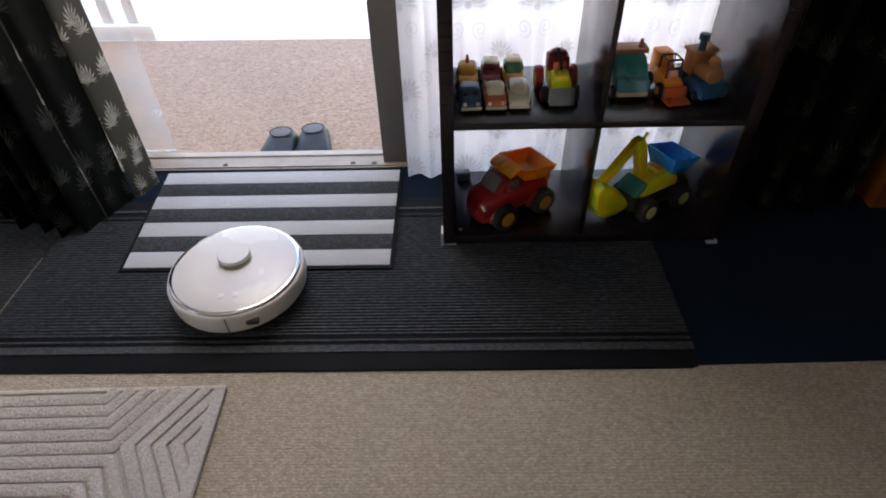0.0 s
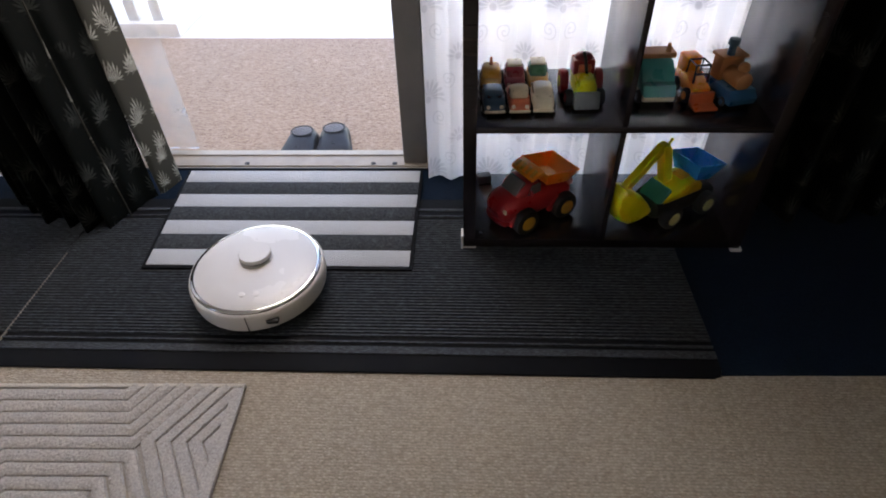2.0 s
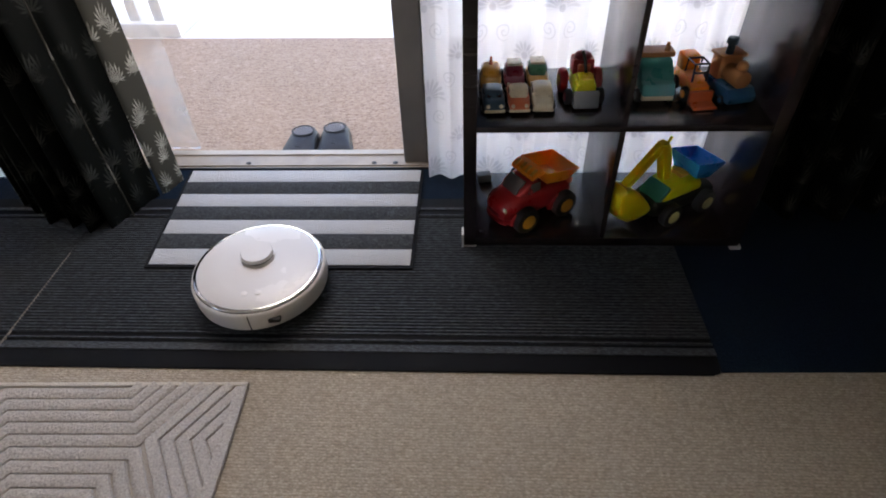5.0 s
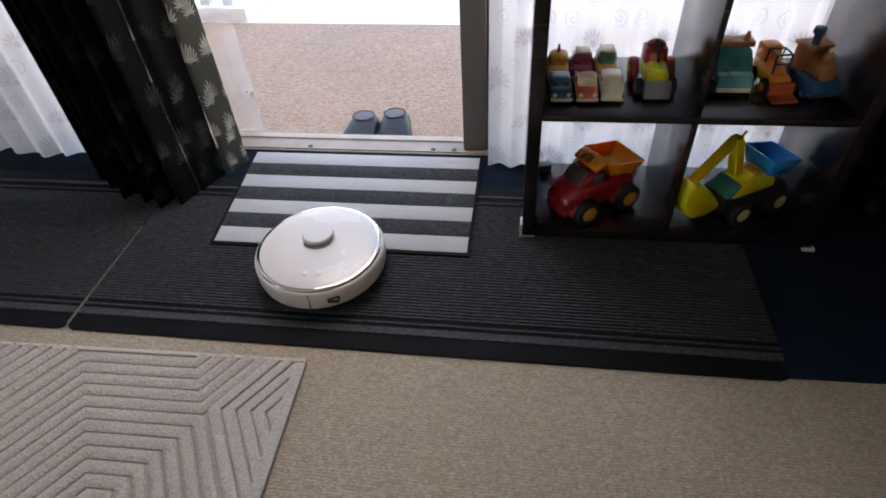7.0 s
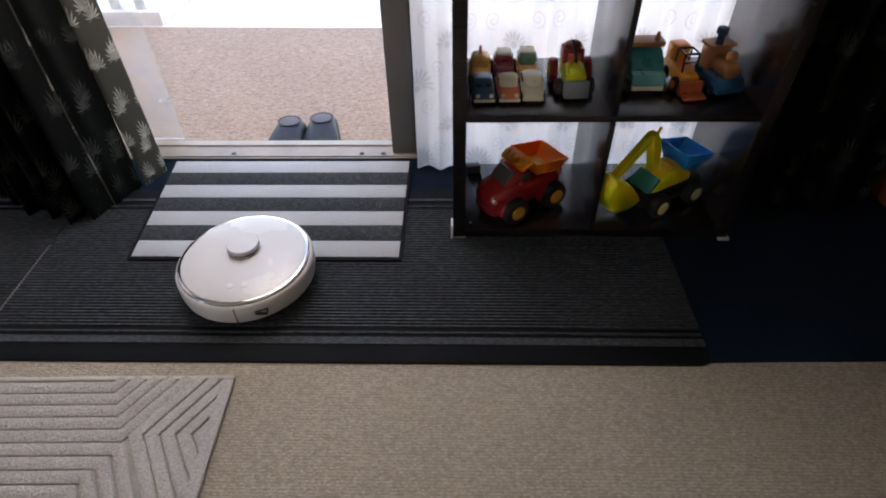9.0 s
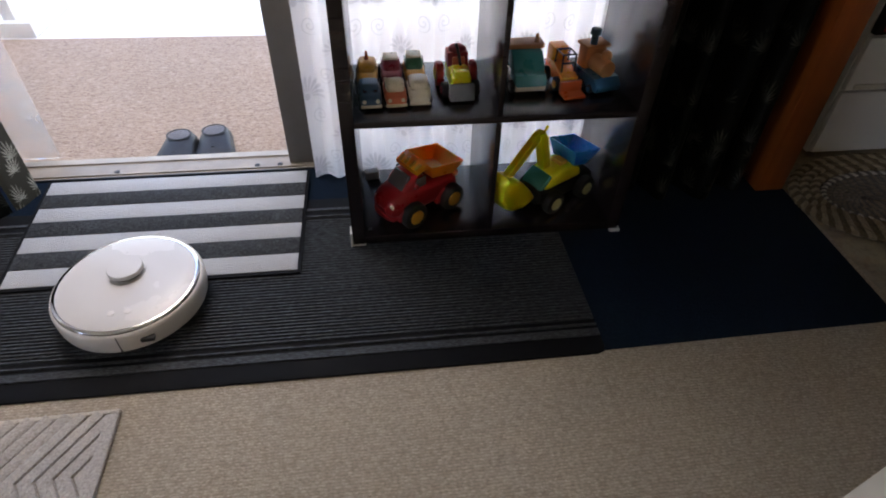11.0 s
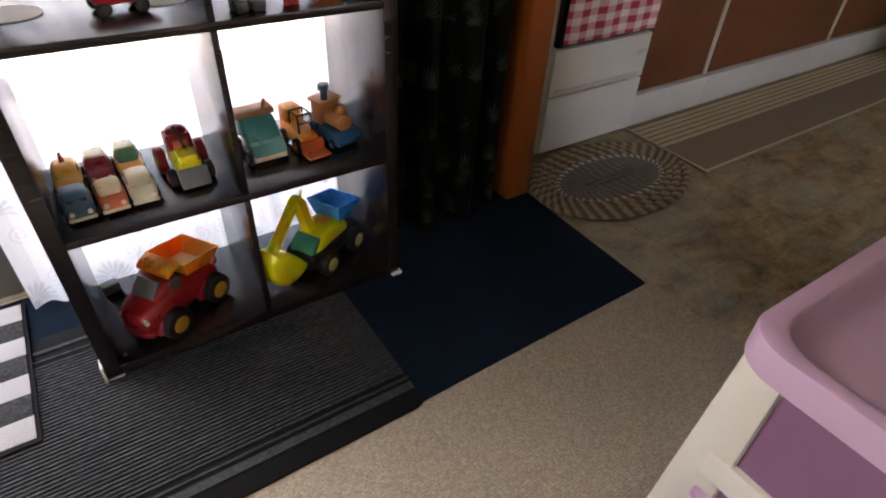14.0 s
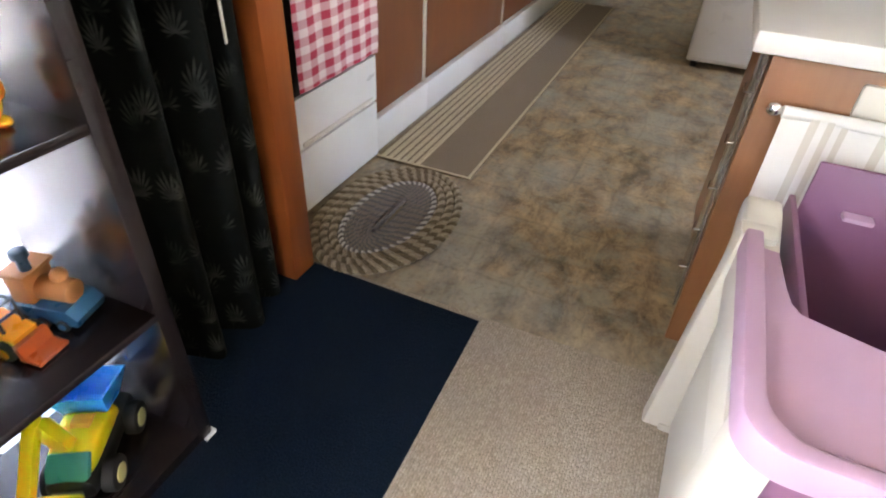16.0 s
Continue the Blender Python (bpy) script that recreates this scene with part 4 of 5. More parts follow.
# red tipper, nose towards -x
rt = thing("toy_tipper_truck", pose(0.348, 0.135, F1, 0, 0, 34) @ Matrix.Scale(0.9, 4), "large red toy truck with an orange tipping bed", "toy truck")
part("body", loft(B(), [(-0.150, 0.028, 0.058, 0.082), (-0.144, 0.046, 0.044, 0.100), (-0.122, 0.057, 0.034, 0.120), (-0.085, 0.061, 0.032, 0.133), (-0.020, 0.061, 0.032, 0.134), (0.060, 0.058, 0.034, 0.124), (0.112, 0.055, 0.036, 0.112), (0.122, 0.044, 0.046, 0.100)]), T_red, rt)
part("cab", loft(B(), [(-0.098, 0.038, 0.110, 0.126), (-0.080, 0.049, 0.110, 0.148), (-0.056, 0.052, 0.110, 0.166), (-0.026, 0.053, 0.110, 0.168), (-0.012, 0.050, 0.110, 0.158), (-0.006, 0.042, 0.110, 0.140)]), T_red, rt)
part("windscreen", prism(B(), [(-0.098, 0.129), (-0.088, 0.125), (-0.056, 0.163), (-0.066, 0.168)], -0.036, 0.036, "xz", 0.003), M_toyglass, rt, "grey windscreen")
part("mirror", ball(B(), (-0.055, -0.060, 0.140), 0.008, 0.7, 1, 1.2, 10), T_red, rt)
part("grille", bx(B(), -0.1535, -0.1440, -0.024, 0.024, 0.060, 0.076, 0.002), T_maroon, rt)
for sy in (-1, 1):
    part("side_window", prism(B(), [(-0.060, 0.128), (-0.012, 0.128), (-0.014, 0.160), (-0.046, 0.160)], sy * 0.0500, sy * 0.0545, "xz", 0.0008), M_toyglass, rt)
    part("headlight", ball(B(), (-0.139, sy * 0.040, 0.088), 0.010, 0.6, 1, 1), T_creamy, rt)
    part("tail_block", bx(B(), 0.108, 0.128, sy * 0.026, sy * 0.050, 0.098, 0.118, 0.005), T_salmon, rt)
    for x in (-0.075, 0.075):
        part("fender", prism(B(), [(x + 0.052 * math.cos(a), 0.036 + 0.052 * math.sin(a)) for a in [math.pi * k / 8 for k in range(9)]], sy * 0.048, sy * 0.066, "xz", 0.004), T_red, rt)
part("bumper", loft(B(), [(-0.152, 0.034, 0.036, 0.052), (-0.142, 0.052, 0.032, 0.054), (-0.120, 0.056, 0.032, 0.052)]), T_red, rt)
side_wheels(rt, (-0.075, 0.08), 0.068, 0.045, 0.036, T_amber)


def tipper_bed(parent, x0, x1, z0, z1, half, tilt, material, flare):
    """A hollow flared tipping bed with walls and a rounded rim."""
    b = B()
    o0, o1 = [(x0, -half), (x1, -half), (x1, half), (x0, half)], []
    lo = [b.verts.new((x0 + flare if p[0] == x0 else x1 - flare, p[1] * 0.78, z0)) for p in o0]
    hi = [b.verts.new((p[0], p[1], z1)) for p in o0]
    t = 0.006
    hin = [b.verts.new((p[0] + (t if p[0] == x0 else -t), p[1] - math.copysign(t, p[1]), z1)) for p in o0]
    lin = [b.verts.new((v.co.x + (t if p[0] == x0 else -t), v.co.y - math.copysign(t, v.co.y), z0 + t)) for v, p in zip(lo, o0)]
    for i in range(4):
        j = (i + 1) % 4
        b.faces.new((lo[i], lo[j], hi[j], hi[i]))
        b.faces.new((hi[i], hi[j], hin[j], hin[i]))
        b.faces.new((hin[i], hin[j], lin[j], lin[i]))
    b.faces.new(lo[::-1])
    b.faces.new(lin)
    bmesh.ops.recalc_face_normals(b, faces=b.faces[:])
    bmesh.ops.bevel(b, geom=b.edges[:], offset=0.0022, segments=2, profile=0.5, affect="EDGES")
    b.transform(Matrix.Translation((x1, 0, z0)) @ Matrix.Rotation(radians(tilt), 4, "Y") @ Matrix.Translation((-x1, 0, -z0)))
    return part("tipping_bed", b, material, parent)


bed = tipper_bed(rt, -0.014, 0.124, 0.116, 0.164, 0.068, 11, T_orange, 0.024)
part("bed_visor", prism(B(), [(-0.048, 0.172), (-0.046, 0.182), (-0.026, 0.194), (-0.004, 0.197), (-0.002, 0.186), (-0.024, 0.180)], -0.056, 0.056, "xz", 0.004), T_orange, bed)
for i in range(4):
    part("visor_rib", prism(B(), [(-0.044, 0.182), (-0.026, 0.193), (-0.022, 0.198), (-0.026, 0.199), (-0.046, 0.187)], -0.045 + i * 0.026, -0.035 + i * 0.026, "xz", 0.001), T_amber, bed)

# yellow and blue excavator tipper, nose towards -x
ex = thing("toy_excavator_truck", pose(0.762, 0.150, F1, 0, 0, 31) @ Matrix.Scale(0.9, 4), "yellow and blue toy truck with a digger arm and blue bed", "toy truck")
part("chassis", loft(B(), [(-0.128, 0.034, 0.050, 0.088), (-0.118, 0.048, 0.034, 0.098), (-0.080, 0.052, 0.026, 0.092), (0.090, 0.050, 0.026, 0.088), (0.130, 0.046, 0.034, 0.080)]), M_black, ex, "black moulded chassis")
part("body", loft(B(), [(-0.092, 0.040, 0.078, 0.112), (-0.070, 0.048, 0.078, 0.138), (-0.030, 0.050, 0.078, 0.150), (0.020, 0.050, 0.078, 0.146), (0.062, 0.046, 0.078, 0.122)]), T_yellow, ex)
part("windscreen", prism(B(), [(-0.118, 0.096), (-0.100, 0.088), (-0.064, 0.128), (-0.076, 0.137), (-0.108, 0.114)], -0.043, 0.043, "xz", 0.007), T_teal, ex, "teal windscreen")
part("grille", bx(B(), -0.1325, -0.1220, -0.030, 0.030, 0.062, 0.078, 0.003), T_grey, ex)
part("badge", prism(B(), [(-0.024, 0.148), (0.014, 0.148), (0.008, 0.158), (-0.018, 0.158)], -0.030, 0.012, "xz", 0.003), T_amber, ex, "olive turntable")
side_wheels(ex, (-0.065, 0.082), 0.060, 0.040, 0.032, T_hub)
tipper_bed(ex, -0.012, 0.120, 0.114, 0.172, 0.060, 14, T_blue, 0.034)
arm = part("digger_arm", prism(B(), [(-0.082, 0.148), (-0.052, 0.152), (-0.084, 0.268), (-0.100, 0.290), (-0.122, 0.288), (-0.114, 0.258)], -0.016, 0.016, "xz", 0.003), T_yellow, ex)
part("lever", tube(B(), [(-0.096, -0.004, 0.286), (-0.086, -0.006, 0.304)], 0.0045, 8), T_yellow, arm)
part("forearm", prism(B(), [(-0.100, 0.291), (-0.128, 0.288), (-0.252, 0.176), (-0.236, 0.158), (-0.116, 0.262)], -0.012, 0.012, "xz", 0.003), T_yellow, arm)
part("digger_bucket", loft(B(), [(-0.266, 0.030, 0.110, 0.168), (-0.252, 0.038, 0.074, 0.190), (-0.222, 0.041, 0.052, 0.178), (-0.180, 0.041, 0.050, 0.142), (-0.152, 0.040, 0.060, 0.108), (-0.138, 0.036, 0.068, 0.084)], "x", 4.5), T_yellow, arm)

# upper cells
boat = thing("toy_boat", pose(0.412, 0.15, F3, 0, 0, 8) @ Matrix.Scale(0.82, 4), "red and white toy boat on dark wheels", "toy boat")
part("hull", prism(B(), [(-0.075, 0.05), (-0.05, 0.022), (0.05, 0.022), (0.075, 0.05), (0.075, 0.062), (-0.075, 0.062)], -0.04, 0.04, "xz", 0.008), T_red, boat)
part("deck", bx(B(), -0.066, 0.066, -0.034, 0.034, 0.060, 0.072, 0.004), T_creamy, boat, "white deck")
part("cabin", bx(B(), -0.03, 0.03, -0.022, 0.022, 0.072, 0.105, 0.006), T_creamy, boat)
side_wheels(boat, (-0.04, 0.04), 0.034, 0.016, 0.012, T_dark)
for x in (0.235, 0.49):
    d = thing("lace_doily", pose(x, 0.20, F3), "white crocheted doily on the shelf", "doily", "doilies")
    part("cloth", lathe(B(), [(0.055 + 0.0, 0.0), (0.055, 0.002), (0.04, 0.0045), (0.0, 0.003)], 28), M_towel, d)
fg = B()
for sx in (-0.026, 0.026):
    cyl(fg, (sx, 0, 0.055), 0.018, 0.11, "z", 0.021, 14)
    bx(fg, sx - 0.020, sx + 0.020, -0.040, 0.014, 0, 0.022, 0.006)
    loft(fg, [(-0.020, 0.014, 0.110, 0.150), (0.0, 0.020, 0.100, 0.200), (0.018, 0.014, 0.120, 0.190)], "y")
loft(fg, [(-0.030, 0.036, 0.110, 0.170), (-0.012, 0.058, 0.095, 0.205), (0.012, 0.058, 0.095, 0.210), (0.030, 0.040, 0.115, 0.190)], "y")
for sx in (-1, 1):
    tube(fg, [(sx * 0.050, 0, 0.190), (sx * 0.080, -0.008, 0.165), (sx * 0.088, -0.020, 0.120)], 0.014)
ball(fg, (0, 0, 0.235), 0.034)
ob = part("toy_robot", fg, T_dark)
ob.matrix_world = pose(0.622, 0.070, F3, 0, 0, 5) @ Matrix.Diagonal((0.66, 0.8, 0.95, 1))
tagged(ob, "dark grey toy robot figure standing on the shelf", "toy figure")
fg = B()
ball(fg, (0, 0, 0.158), 0.043)
ball(fg, (0, 0, 0.095), 0.026, 1, 0.8, 1.35)
for sx in (-1, 1):
    tube(fg, [(sx * 0.022, 0, 0.115), (sx * 0.038, -0.004, 0.095), (sx * 0.042, -0.012, 0.075)], 0.008)
    cyl(fg, (sx * 0.012, 0, 0.035), 0.011, 0.07, "z", 0.013, 12)
ob = part("toy_figure", fg, T_red)
ob.matrix_world = pose(0.712, 0.062, F3, 0, 0, 0) @ Matrix.Scale(0.70, 4)
tagged(ob, "small red plastic toy figure", "toy figure")
fg = B()
ball(fg, (0, 0, 0.05), 0.042, 1, 0.9, 1.15)
ball(fg, (0, -0.005, 0.115), 0.030)
for sx in (-1, 1):
    ball(fg, (sx * 0.042, 0, 0.06), 0.016, 1, 1, 1.4)
    ball(fg, (sx * 0.022, -0.014, 0.010), 0.018, 1, 1.2, 0.55)
ob = part("toy_figure", fg, T_orange)
ob.matrix_world = pose(0.818, 0.112, F3, 0, 0, 0) @ Matrix.Diagonal((0.72, 0.8, 0.82, 1))
tagged(ob, "round orange plastic toy figure", "toy figure")

# ---------------- kitchen ----------------
oven = thing("oven", pose(1.740, 0.325, 0) @ Matrix.Diagonal((0.956, 1, 1, 1)), "white freestanding oven with a black-edged glass door", "oven")
part("carcass", bx(B(), 0, 0.54, 0.02, 0.60, 0.02, 0.90, 0.004), M_white, oven)
part("drawer", bx(B(), 0.004, 0.536, 0, 0.02, 0.03, 0.255, 0.004), M_white, oven)
dw = part("drawer_front", bx(B(), 0.004, 0.536, 0, 0.02, 0.262, 0.435, 0.004), M_white, oven)
part("handle_groove", bx(B(), 0.03, 0.50, -0.006, 0.004, 0.268, 0.285, 0.003), M_cream, dw, "raised cream handle lip")
dr = part("door", bx(B(), 0.004, 0.536, -0.004, 0.02, 0.445, 0.80, 0.004), M_black, oven, "black glass oven door")
part("door_handle", tube(B(), [(0.05, -0.004, 0.755), (0.05, -0.04, 0.755), (0.49, -0.04, 0.755), (0.49, -0.004, 0.755)], 0.008), M_chrome, dr)
part("control_panel", bx(B(), 0.0, 0.54, -0.002, 0.02, 0.81, 0.90, 0.004), M_white, oven)
tt = thing("tea_towel", pose(1.712, 0.325, 0), "red and white checked tea towel hung on the oven door", "tea towel")
part("cloth", drape(B(), smooth_path([(0.012, -0.046), (0.07, -0.052), (0.14, -0.045), (0.21, -0.054), (0.28, -0.046), (0.35, -0.053), (0.42, -0.047), (0.47, -0.052)], 5), 0.475, 0.765, 12, 0.006, 12), M_check, tt)

for i, (x0, x1) in enumerate(((2.27, 2.795), (2.815, 3.900), (3.92, 4.70), (4.72, 5.56))):
    cab = thing("base_cabinet", pose(x0, 0.385, 0), "brown laminate base cabinet on a white plinth", "cabinet", "kitchen base cabinets")
    w = x1 - x0
    part("body", bx(B(), 0.0, w, 0.02, 0.55, 0.14, 0.86), M_panel, cab)
    d = part("door", bx(B(), 0.012, w - 0.012, 0, 0.018, 0.152, 0.70, 0.003), M_cab, cab)
    part("drawer", bx(B(), 0.012, w - 0.012, 0, 0.018, 0.715, 0.85, 0.003), M_cab, cab)
    part("edge_strip", bx(B(), w - 0.010, w + 0.018, -0.003, 0.02, 0.146, 0.86, 0.002), M_cream, cab, "pale edging strip")
    part("plinth", bx(B(), -0.01, w + 0.0095, -0.022, 0.04, 0.0, 0.145, 0.003), M_white, cab, "white painted plinth")
wt = tagged(part("worktop", bx(B(), 2.27, 5.58, 0.355, 0.95, 0.862, 0.90, 0.006), M_white), "pale laminate worktop on the cabinets", "worktop")

runner = thing("runner_rug", pose(2.270, -0.078, 0), "long brown flatweave runner with straw-coloured stripes", "runner rug")
L = 3.08
part("base", bx(B(), 0, L, 0, 0.425, 0, 0.006, 0.002), M_runner, runner)
for y in (0.004, 0.228, 0.260, 0.292, 0.324, 0.356, 0.388):
    part("stripe", bx(B(), 0.004, L - 0.004, y, y + (0.012 if y < 0.1 else 0.021), 0.005, 0.0078, 0.001), M_runline, runner)
part("stripe", bx(B(), 0.004, 0.016, 0.0, 0.425, 0.0055, 0.0074, 0.001), M_runline, runner)

oval = thing("braided_rug", pose(1.895, 0.08, 0, 0, 0, 0), "oval braided rug in straw and grey cords", "rug")
A0, B0 = 0.335, 0.225
part("base", lathe(B(), [(0.335, 0.0), (0.335, 0.004), (0.0, 0.004)], 48), M_runner, oval).scale = (1.0, 0.67, 1.0)


def braid(bm, a, b, r, twist, strand):
    n = 6 * int(2 * math.pi * (a + b) / 2 / (r * 2.6))
    pts = []
    for i in range(n + 1):
        th = 2 * math.pi * i / n
        off = r * 0.55 * math.sin(twist * i * math.pi / 3 + strand * math.pi)
        pts.append(((a + off) * math.cos(th), (b + off) * math.sin(th), r * 0.8 + r * 0.3 * math.cos(i * math.pi / 3 + strand * math.pi)))
    return tube(bm, pts, r * 0.6, 6)


# three plump outer rows, a pale dashed row, then a tight grey middle
rows = [(0.0, 0.0165, M_braid, M_braiddark), (0.032, 0.0165, M_braiddark, M_braid), (0.064, 0.0165, M_braid, M_braiddark), (0.092, 0.011, M_braidpale, M_braidgrey)]
rows += [(0.112 + 0.017 * i, 0.0095, M_braidgrey, M_braidmix) for i in range(6)]
for inset, r, tone_a, tone_b in rows:
    for strand in (0, 1):
        part("braid", braid(B(), A0 - inset, B0 - inset, r, 1, strand), (tone_a, tone_b)[strand], oval)
part("braid", tube(B(), [(-0.115 + i * 0.01, 0.003 * math.sin(i * 2.1), 0.012) for i in range(24)], 0.009, 6), M_braidgrey, oval)

fr = thing("fridge", pose(4.175, -0.715, 0), "white upright fridge standing on the vinyl", "fridge")
part("body", bx(B(), 0.05, 0.65, -0.62, 0, 0.03, 1.5, 0.01), M_white, fr)
part("door", bx(B(), 0.0, 0.045, -0.62, 0, 0.06, 1.5, 0.012), M_white, fr)
part("seal", bx(B(), 0.044, 0.052, -0.61, -0.01, 0.06, 1.49), M_alu, fr)
for y in (-0.05, -0.57):
    part("foot", cyl(B(), (0.06, y, 0.015), 0.02, 0.03), M_black, fr)

bench = thing("kitchen_bench", pose(1.72, -0.893, 0), "brown panelled kitchen bench with a pale laminate top", "kitchen bench")
part("end_panel", bx(B(), 0, 0.02, -0.85, 0.0, 0.0, 0.80, 0.002), M_panel, bench)
part("body", bx(B(), 0.02, 0.62, -0.85, -0.012, 0.09, 0.80), M_panel, bench)
part("plinth", bx(B(), 0.03, 0.60, -0.85, -0.05, 0.0, 0.09), M_white, bench)
part("benchtop", bx(B(), -0.03, 0.65, -0.855, 0.045, 0.80, 0.845, 0.008), M_white, bench, "pale laminate bench top")
rl = part("towel_rail", tube(B(), [(-0.004, -0.035, 0.70), (-0.03, -0.035, 0.70), (-0.03, -0.45, 0.70), (-0.004, -0.45, 0.70)], 0.006), M_chrome, bench, "chrome towel rail")
for y in (-0.035, -0.45):
    part("knob", ball(B(), (-0.028, y, 0.70), 0.016), M_chrome, rl)
part("switch_plate", bx(B(), -0.010, 0.0, -0.31, -0.17, 0.70, 0.77, 0.008), M_cream, bench, "cream rounded switch plate")
rack = thing("clear_rack", pose(1.745, -0.89, 0.10), "clear plastic hanging rack on the bench side", "rack")
b = B()
bx(b, 0, 0.16, 0.0, 0.004, 0, 0.68, 0.001)
n = Nodes("clear_acrylic")
M_acrylic = n.finish((0.9, 0.92, 0.92), 0.08, Transmission_Weight=0.9, IOR=1.3)
part("back_sheet", b, M_acrylic, rack)
for i in range(5):
    part("hook", tube(B(), [(0.02 + 0.0, 0.004, 0.12 + i * 0.12), (0.02, 0.022, 0.118 + i * 0.12), (0.02, 0.022, 0.14 + i * 0.12)], 0.002, 6), M_chrome, rack)

tw = thing("hand_towel", pose(1.685, -0.945, 0), "white towel with oatmeal bands hung on the bench rail", "towel")
towel_plan = smooth_path([(-0.004, 0.0), (-0.012, -0.08), (-0.002, -0.16), (-0.012, -0.26), (-0.004, -0.34), (-0.01, -0.42)], 6)
part("cloth", drape(B(), towel_plan, 0.24, 0.70, 10, 0.0), M_towel, tw)
part("fold", tube(B(), [(0.0, 0.002, 0.70), (0.0, -0.42, 0.70)], 0.013, 10), M_towel, tw)
for i in (4, 6, 8, 13):
    part("band", drape(B(), [(x - 0.0015, y) for x, y in towel_plan[i:i + 2]], 0.24, 0.70, 10, 0.0), M_towelband, tw, "woven oatmeal band")

# ---------------- purple toy storage ----------------
st = thing("toy_storage", pose(0.935, -0.897, 0), "cream toy storage frame with purple bin and lilac tray", "toy storage")
side = [(0.05, 0.405), (0.30, 0.415), (0.58, 0.48), (0.615, 0.510), (0.624, 0.540), (0.618, 0.566), (0.596, 0.580), (0.56, 0.582), (0.52, 0.574), (0.40, 0.545), (0.05, 0.50)]
for y in (-0.072, -0.74):
    part("side_rail", prism(B(), side, y - 0.015, y + 0.05, "xz", 0.010), M_cream, st)
    for x in (0.0, 0.47):
        flare = [(y - 0.006, 0.574), (y + 0.056, 0.574), (y + 0.092, 0.0), (y - 0.006, 0.0)] if y > -0.4 else [(y - 0.004, 0.574), (y + 0.058, 0.574), (y + 0.058, 0.0), (y - 0.038, 0.0)]
        part("leg", prism(B(), flare, x - 0.010, x + 0.046, "yz", 0.010), M_cream, st)
    part("foot", bx(B(), 0.455, 0.535, y - 0.005, y + 0.055, 0.0, 0.022, 0.005), M_cream, st)
    part("side_sheet", prism(B(), [(0.02, 0.012), (0.27, 0.004), (0.535, 0.022), (0.560, 0.30), (0.585, 0.49), (0.30, 0.42), (0.02, 0.40)], y + 0.010, y + 0.030, "xz", 0.006), M_cream, st, "pale cream side sheet in the shade")
bn = part("bin", bx(B(), 0.0, 0.672, -0.70, -0.09, 0.20, 0.212, 0.003), M_purple, st, "deep purple plastic bin")
for x0, x1, y0, y1, z1 in ((0.0, 0.012, -0.712, -0.077, 0.572), (0.66, 0.672, -0.70, -0.13, 0.648), (0.012, 0.66, -0.115, -0.103, 0.572), (0.012, 0.66, -0.70, -0.688, 0.572)):
    part("bin_wall", bx(B(), x0, x1, y0, y1, 0.212, z1, 0.003), M_purple, bn)
part("lug", bx(B(), 0.635, 0.664, -0.256, -0.202, 0.549, 0.560, 0.004), M_lilac, bn)
lower = part("lower_bin", bx(B(), -0.005, 0.30, -0.685, -0.05, 0.06, 0.245, 0.012), M_purple, st, "deep purple lower bin")
part("lip", bx(B(), -0.022, 0.05, -0.69, -0.045, 0.245, 0.272, 0.010), M_lilac, lower, "pale lilac bin lip")
part("cross_bar", bx(B(), -0.012, 0.03, -0.70, -0.036, 0.30, 0.36, 0.008), M_cream, st, "cream cross bar")
b = B()
rim = []
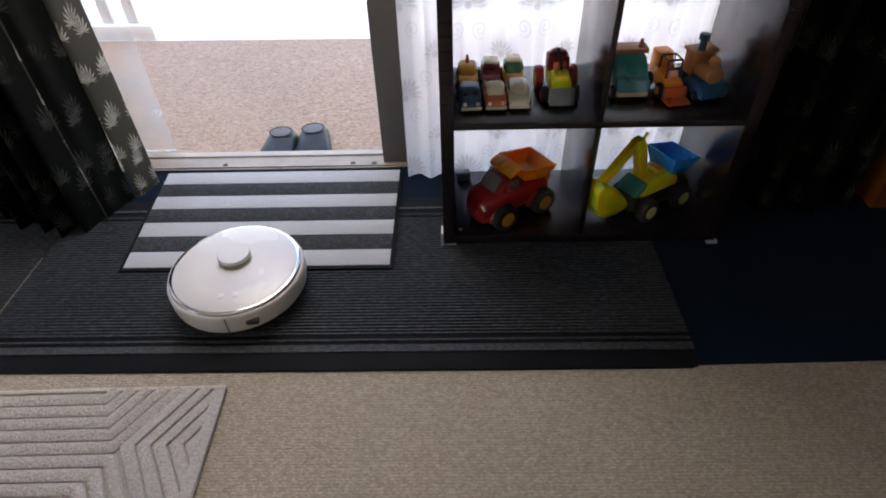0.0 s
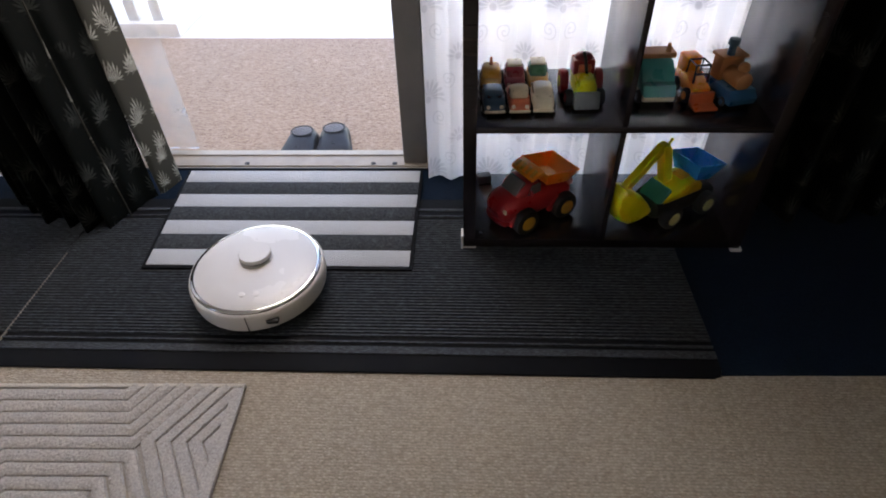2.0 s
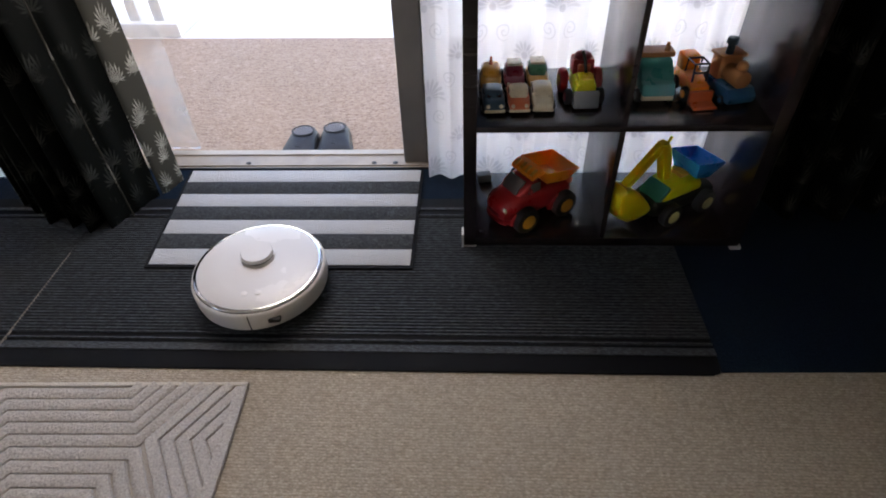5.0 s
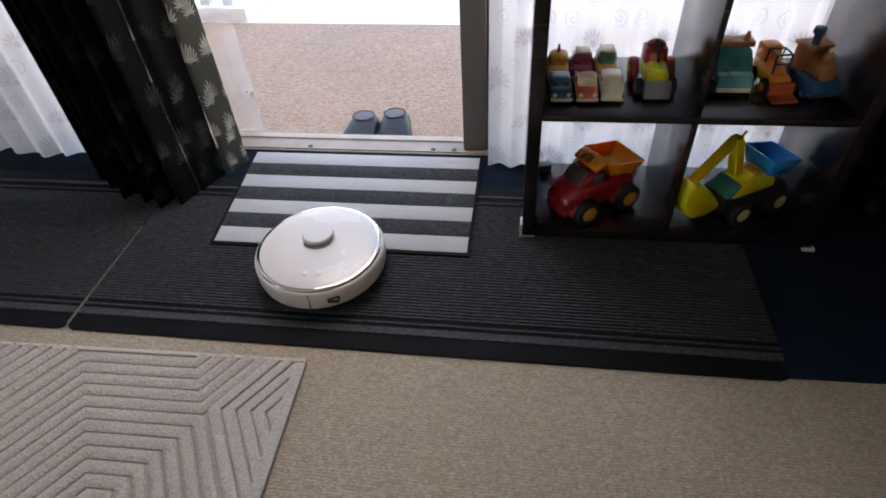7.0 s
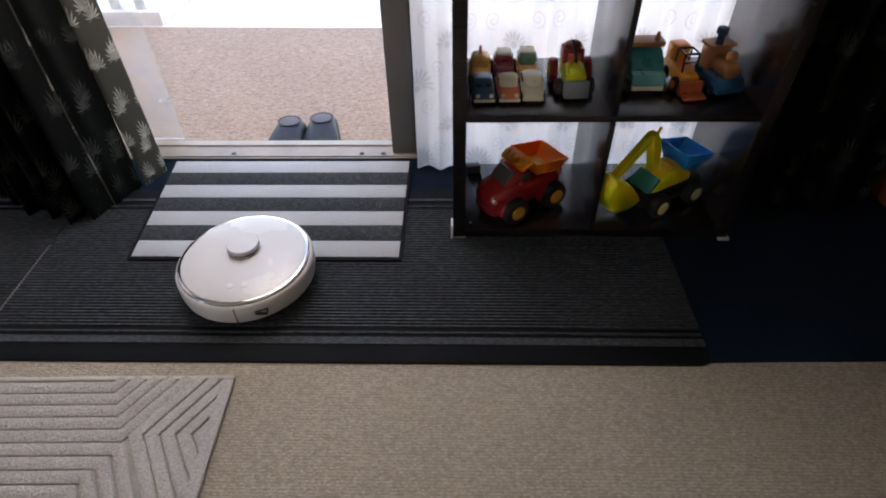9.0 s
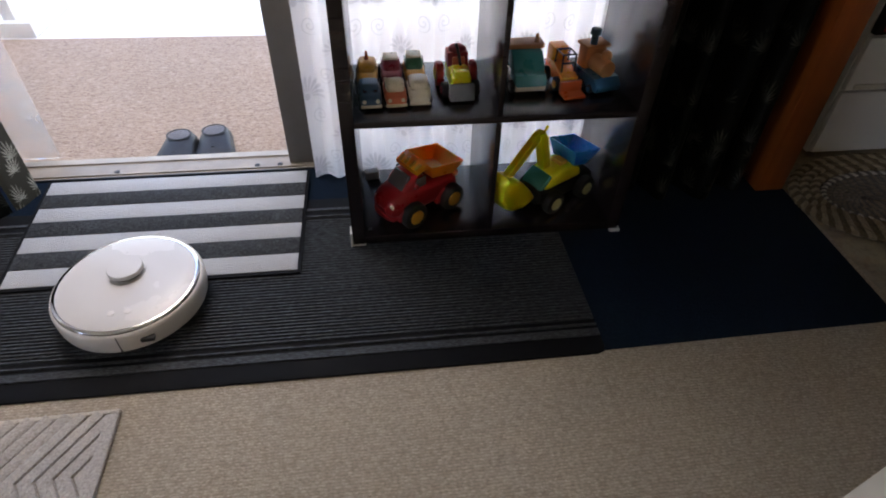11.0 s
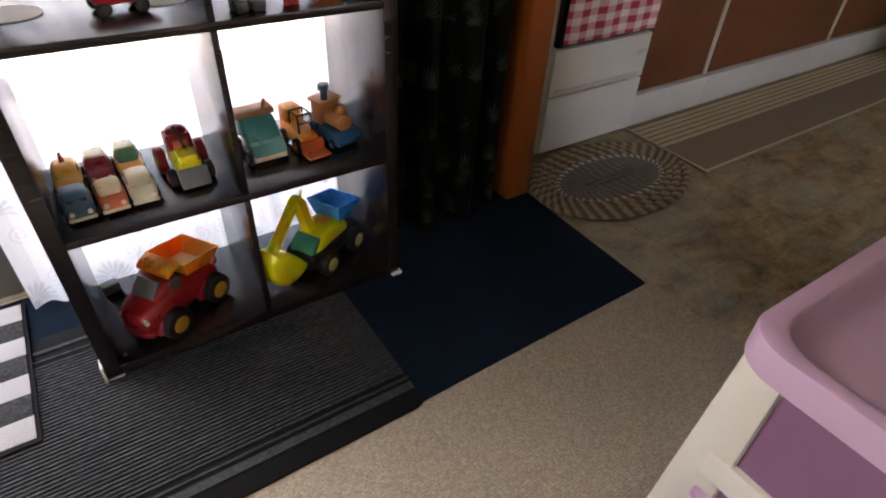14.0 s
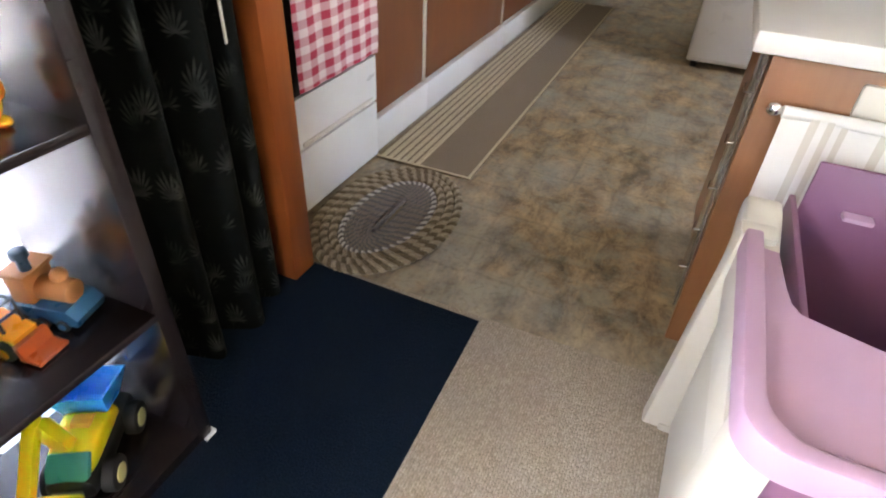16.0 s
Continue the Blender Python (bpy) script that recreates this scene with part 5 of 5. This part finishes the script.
for cx, cy_, a0 in ((0.004, -0.07, 90), (0.004, -0.66, 180)):
    rim += [(cx + 0.06 * math.cos(radians(a0 + k * 15)) - 0.0, cy_ + 0.06 * math.sin(radians(a0 + k * 15))) for k in range(7)]
outer = [(0.40, -0.01)] + rim + [(0.40, -0.72)]
inner = [(p[0] + (0.026 if p[0] < 0.39 else 0), p[1] + (-0.028 if p[1] > -0.3 else 0.028)) for p in outer]
vo0, vo1 = [b.verts.new((*p, 0.575)) for p in outer], [b.verts.new((*p, 0.622)) for p in outer]
vi1, vi0 = [b.verts.new((*p, 0.622)) for p in inner], [b.verts.new((p[0] + 0.008, p[1] * 0.985, 0.588)) for p in inner]
for i in range(len(outer) - 1):
    b.faces.new((vo0[i], vo0[i + 1], vo1[i + 1], vo1[i]))
    b.faces.new((vo1[i], vo1[i + 1], vi1[i + 1], vi1[i]))
    b.faces.new((vi1[i], vi1[i + 1], vi0[i + 1], vi0[i]))
for i in (0, -1):
    b.faces.new((vo0[i], vo1[i], vi1[i], vi0[i]))
bmesh.ops.recalc_face_normals(b, faces=b.faces[:])
bmesh.ops.bevel(b, geom=[e for e in b.edges if len(e.link_faces) == 2], offset=0.006, segments=2, profile=0.5, affect="EDGES")
tray = part("tray", b, M_lilac, st, "pale lilac plastic tray with a raised rim")
curve = [(0.40, -0.030), (0.395, -0.070), (0.30, -0.078), (0.262, -0.084)]
curve += [(0.242 - 0.055 * math.sin(math.pi * k / 12), -0.096 - 0.538 * k / 12) for k in range(13)]
curve += [(0.262, -0.646), (0.30, -0.652), (0.395, -0.660), (0.40, -0.702)]
part("tray_floor", prism(B(), [(0.0, -0.702), (0.0, -0.030)] + curve, 0.575, 0.590, "xy"), M_lilac, tray)

by = B()
ball(by, (0, 0, 0.035), 0.035)
ob = part("toy_ball", by, T_orange)
ob.matrix_world = pose(-1.78, 0.17, 0.011)
tagged(ob, "small orange ball on the ribbed mat", "ball")

gb = B()
bx(gb, -0.022, 0.022, -0.014, 0.014, 0.0, 0.03, 0.005)
ob = part("toy_block", gb, T_grey)
ob.matrix_world = pose(0.212, 0.295, F1, 0, 0, 12)
tagged(ob, "small blue-grey toy block at the back of the shelf", "toy block")
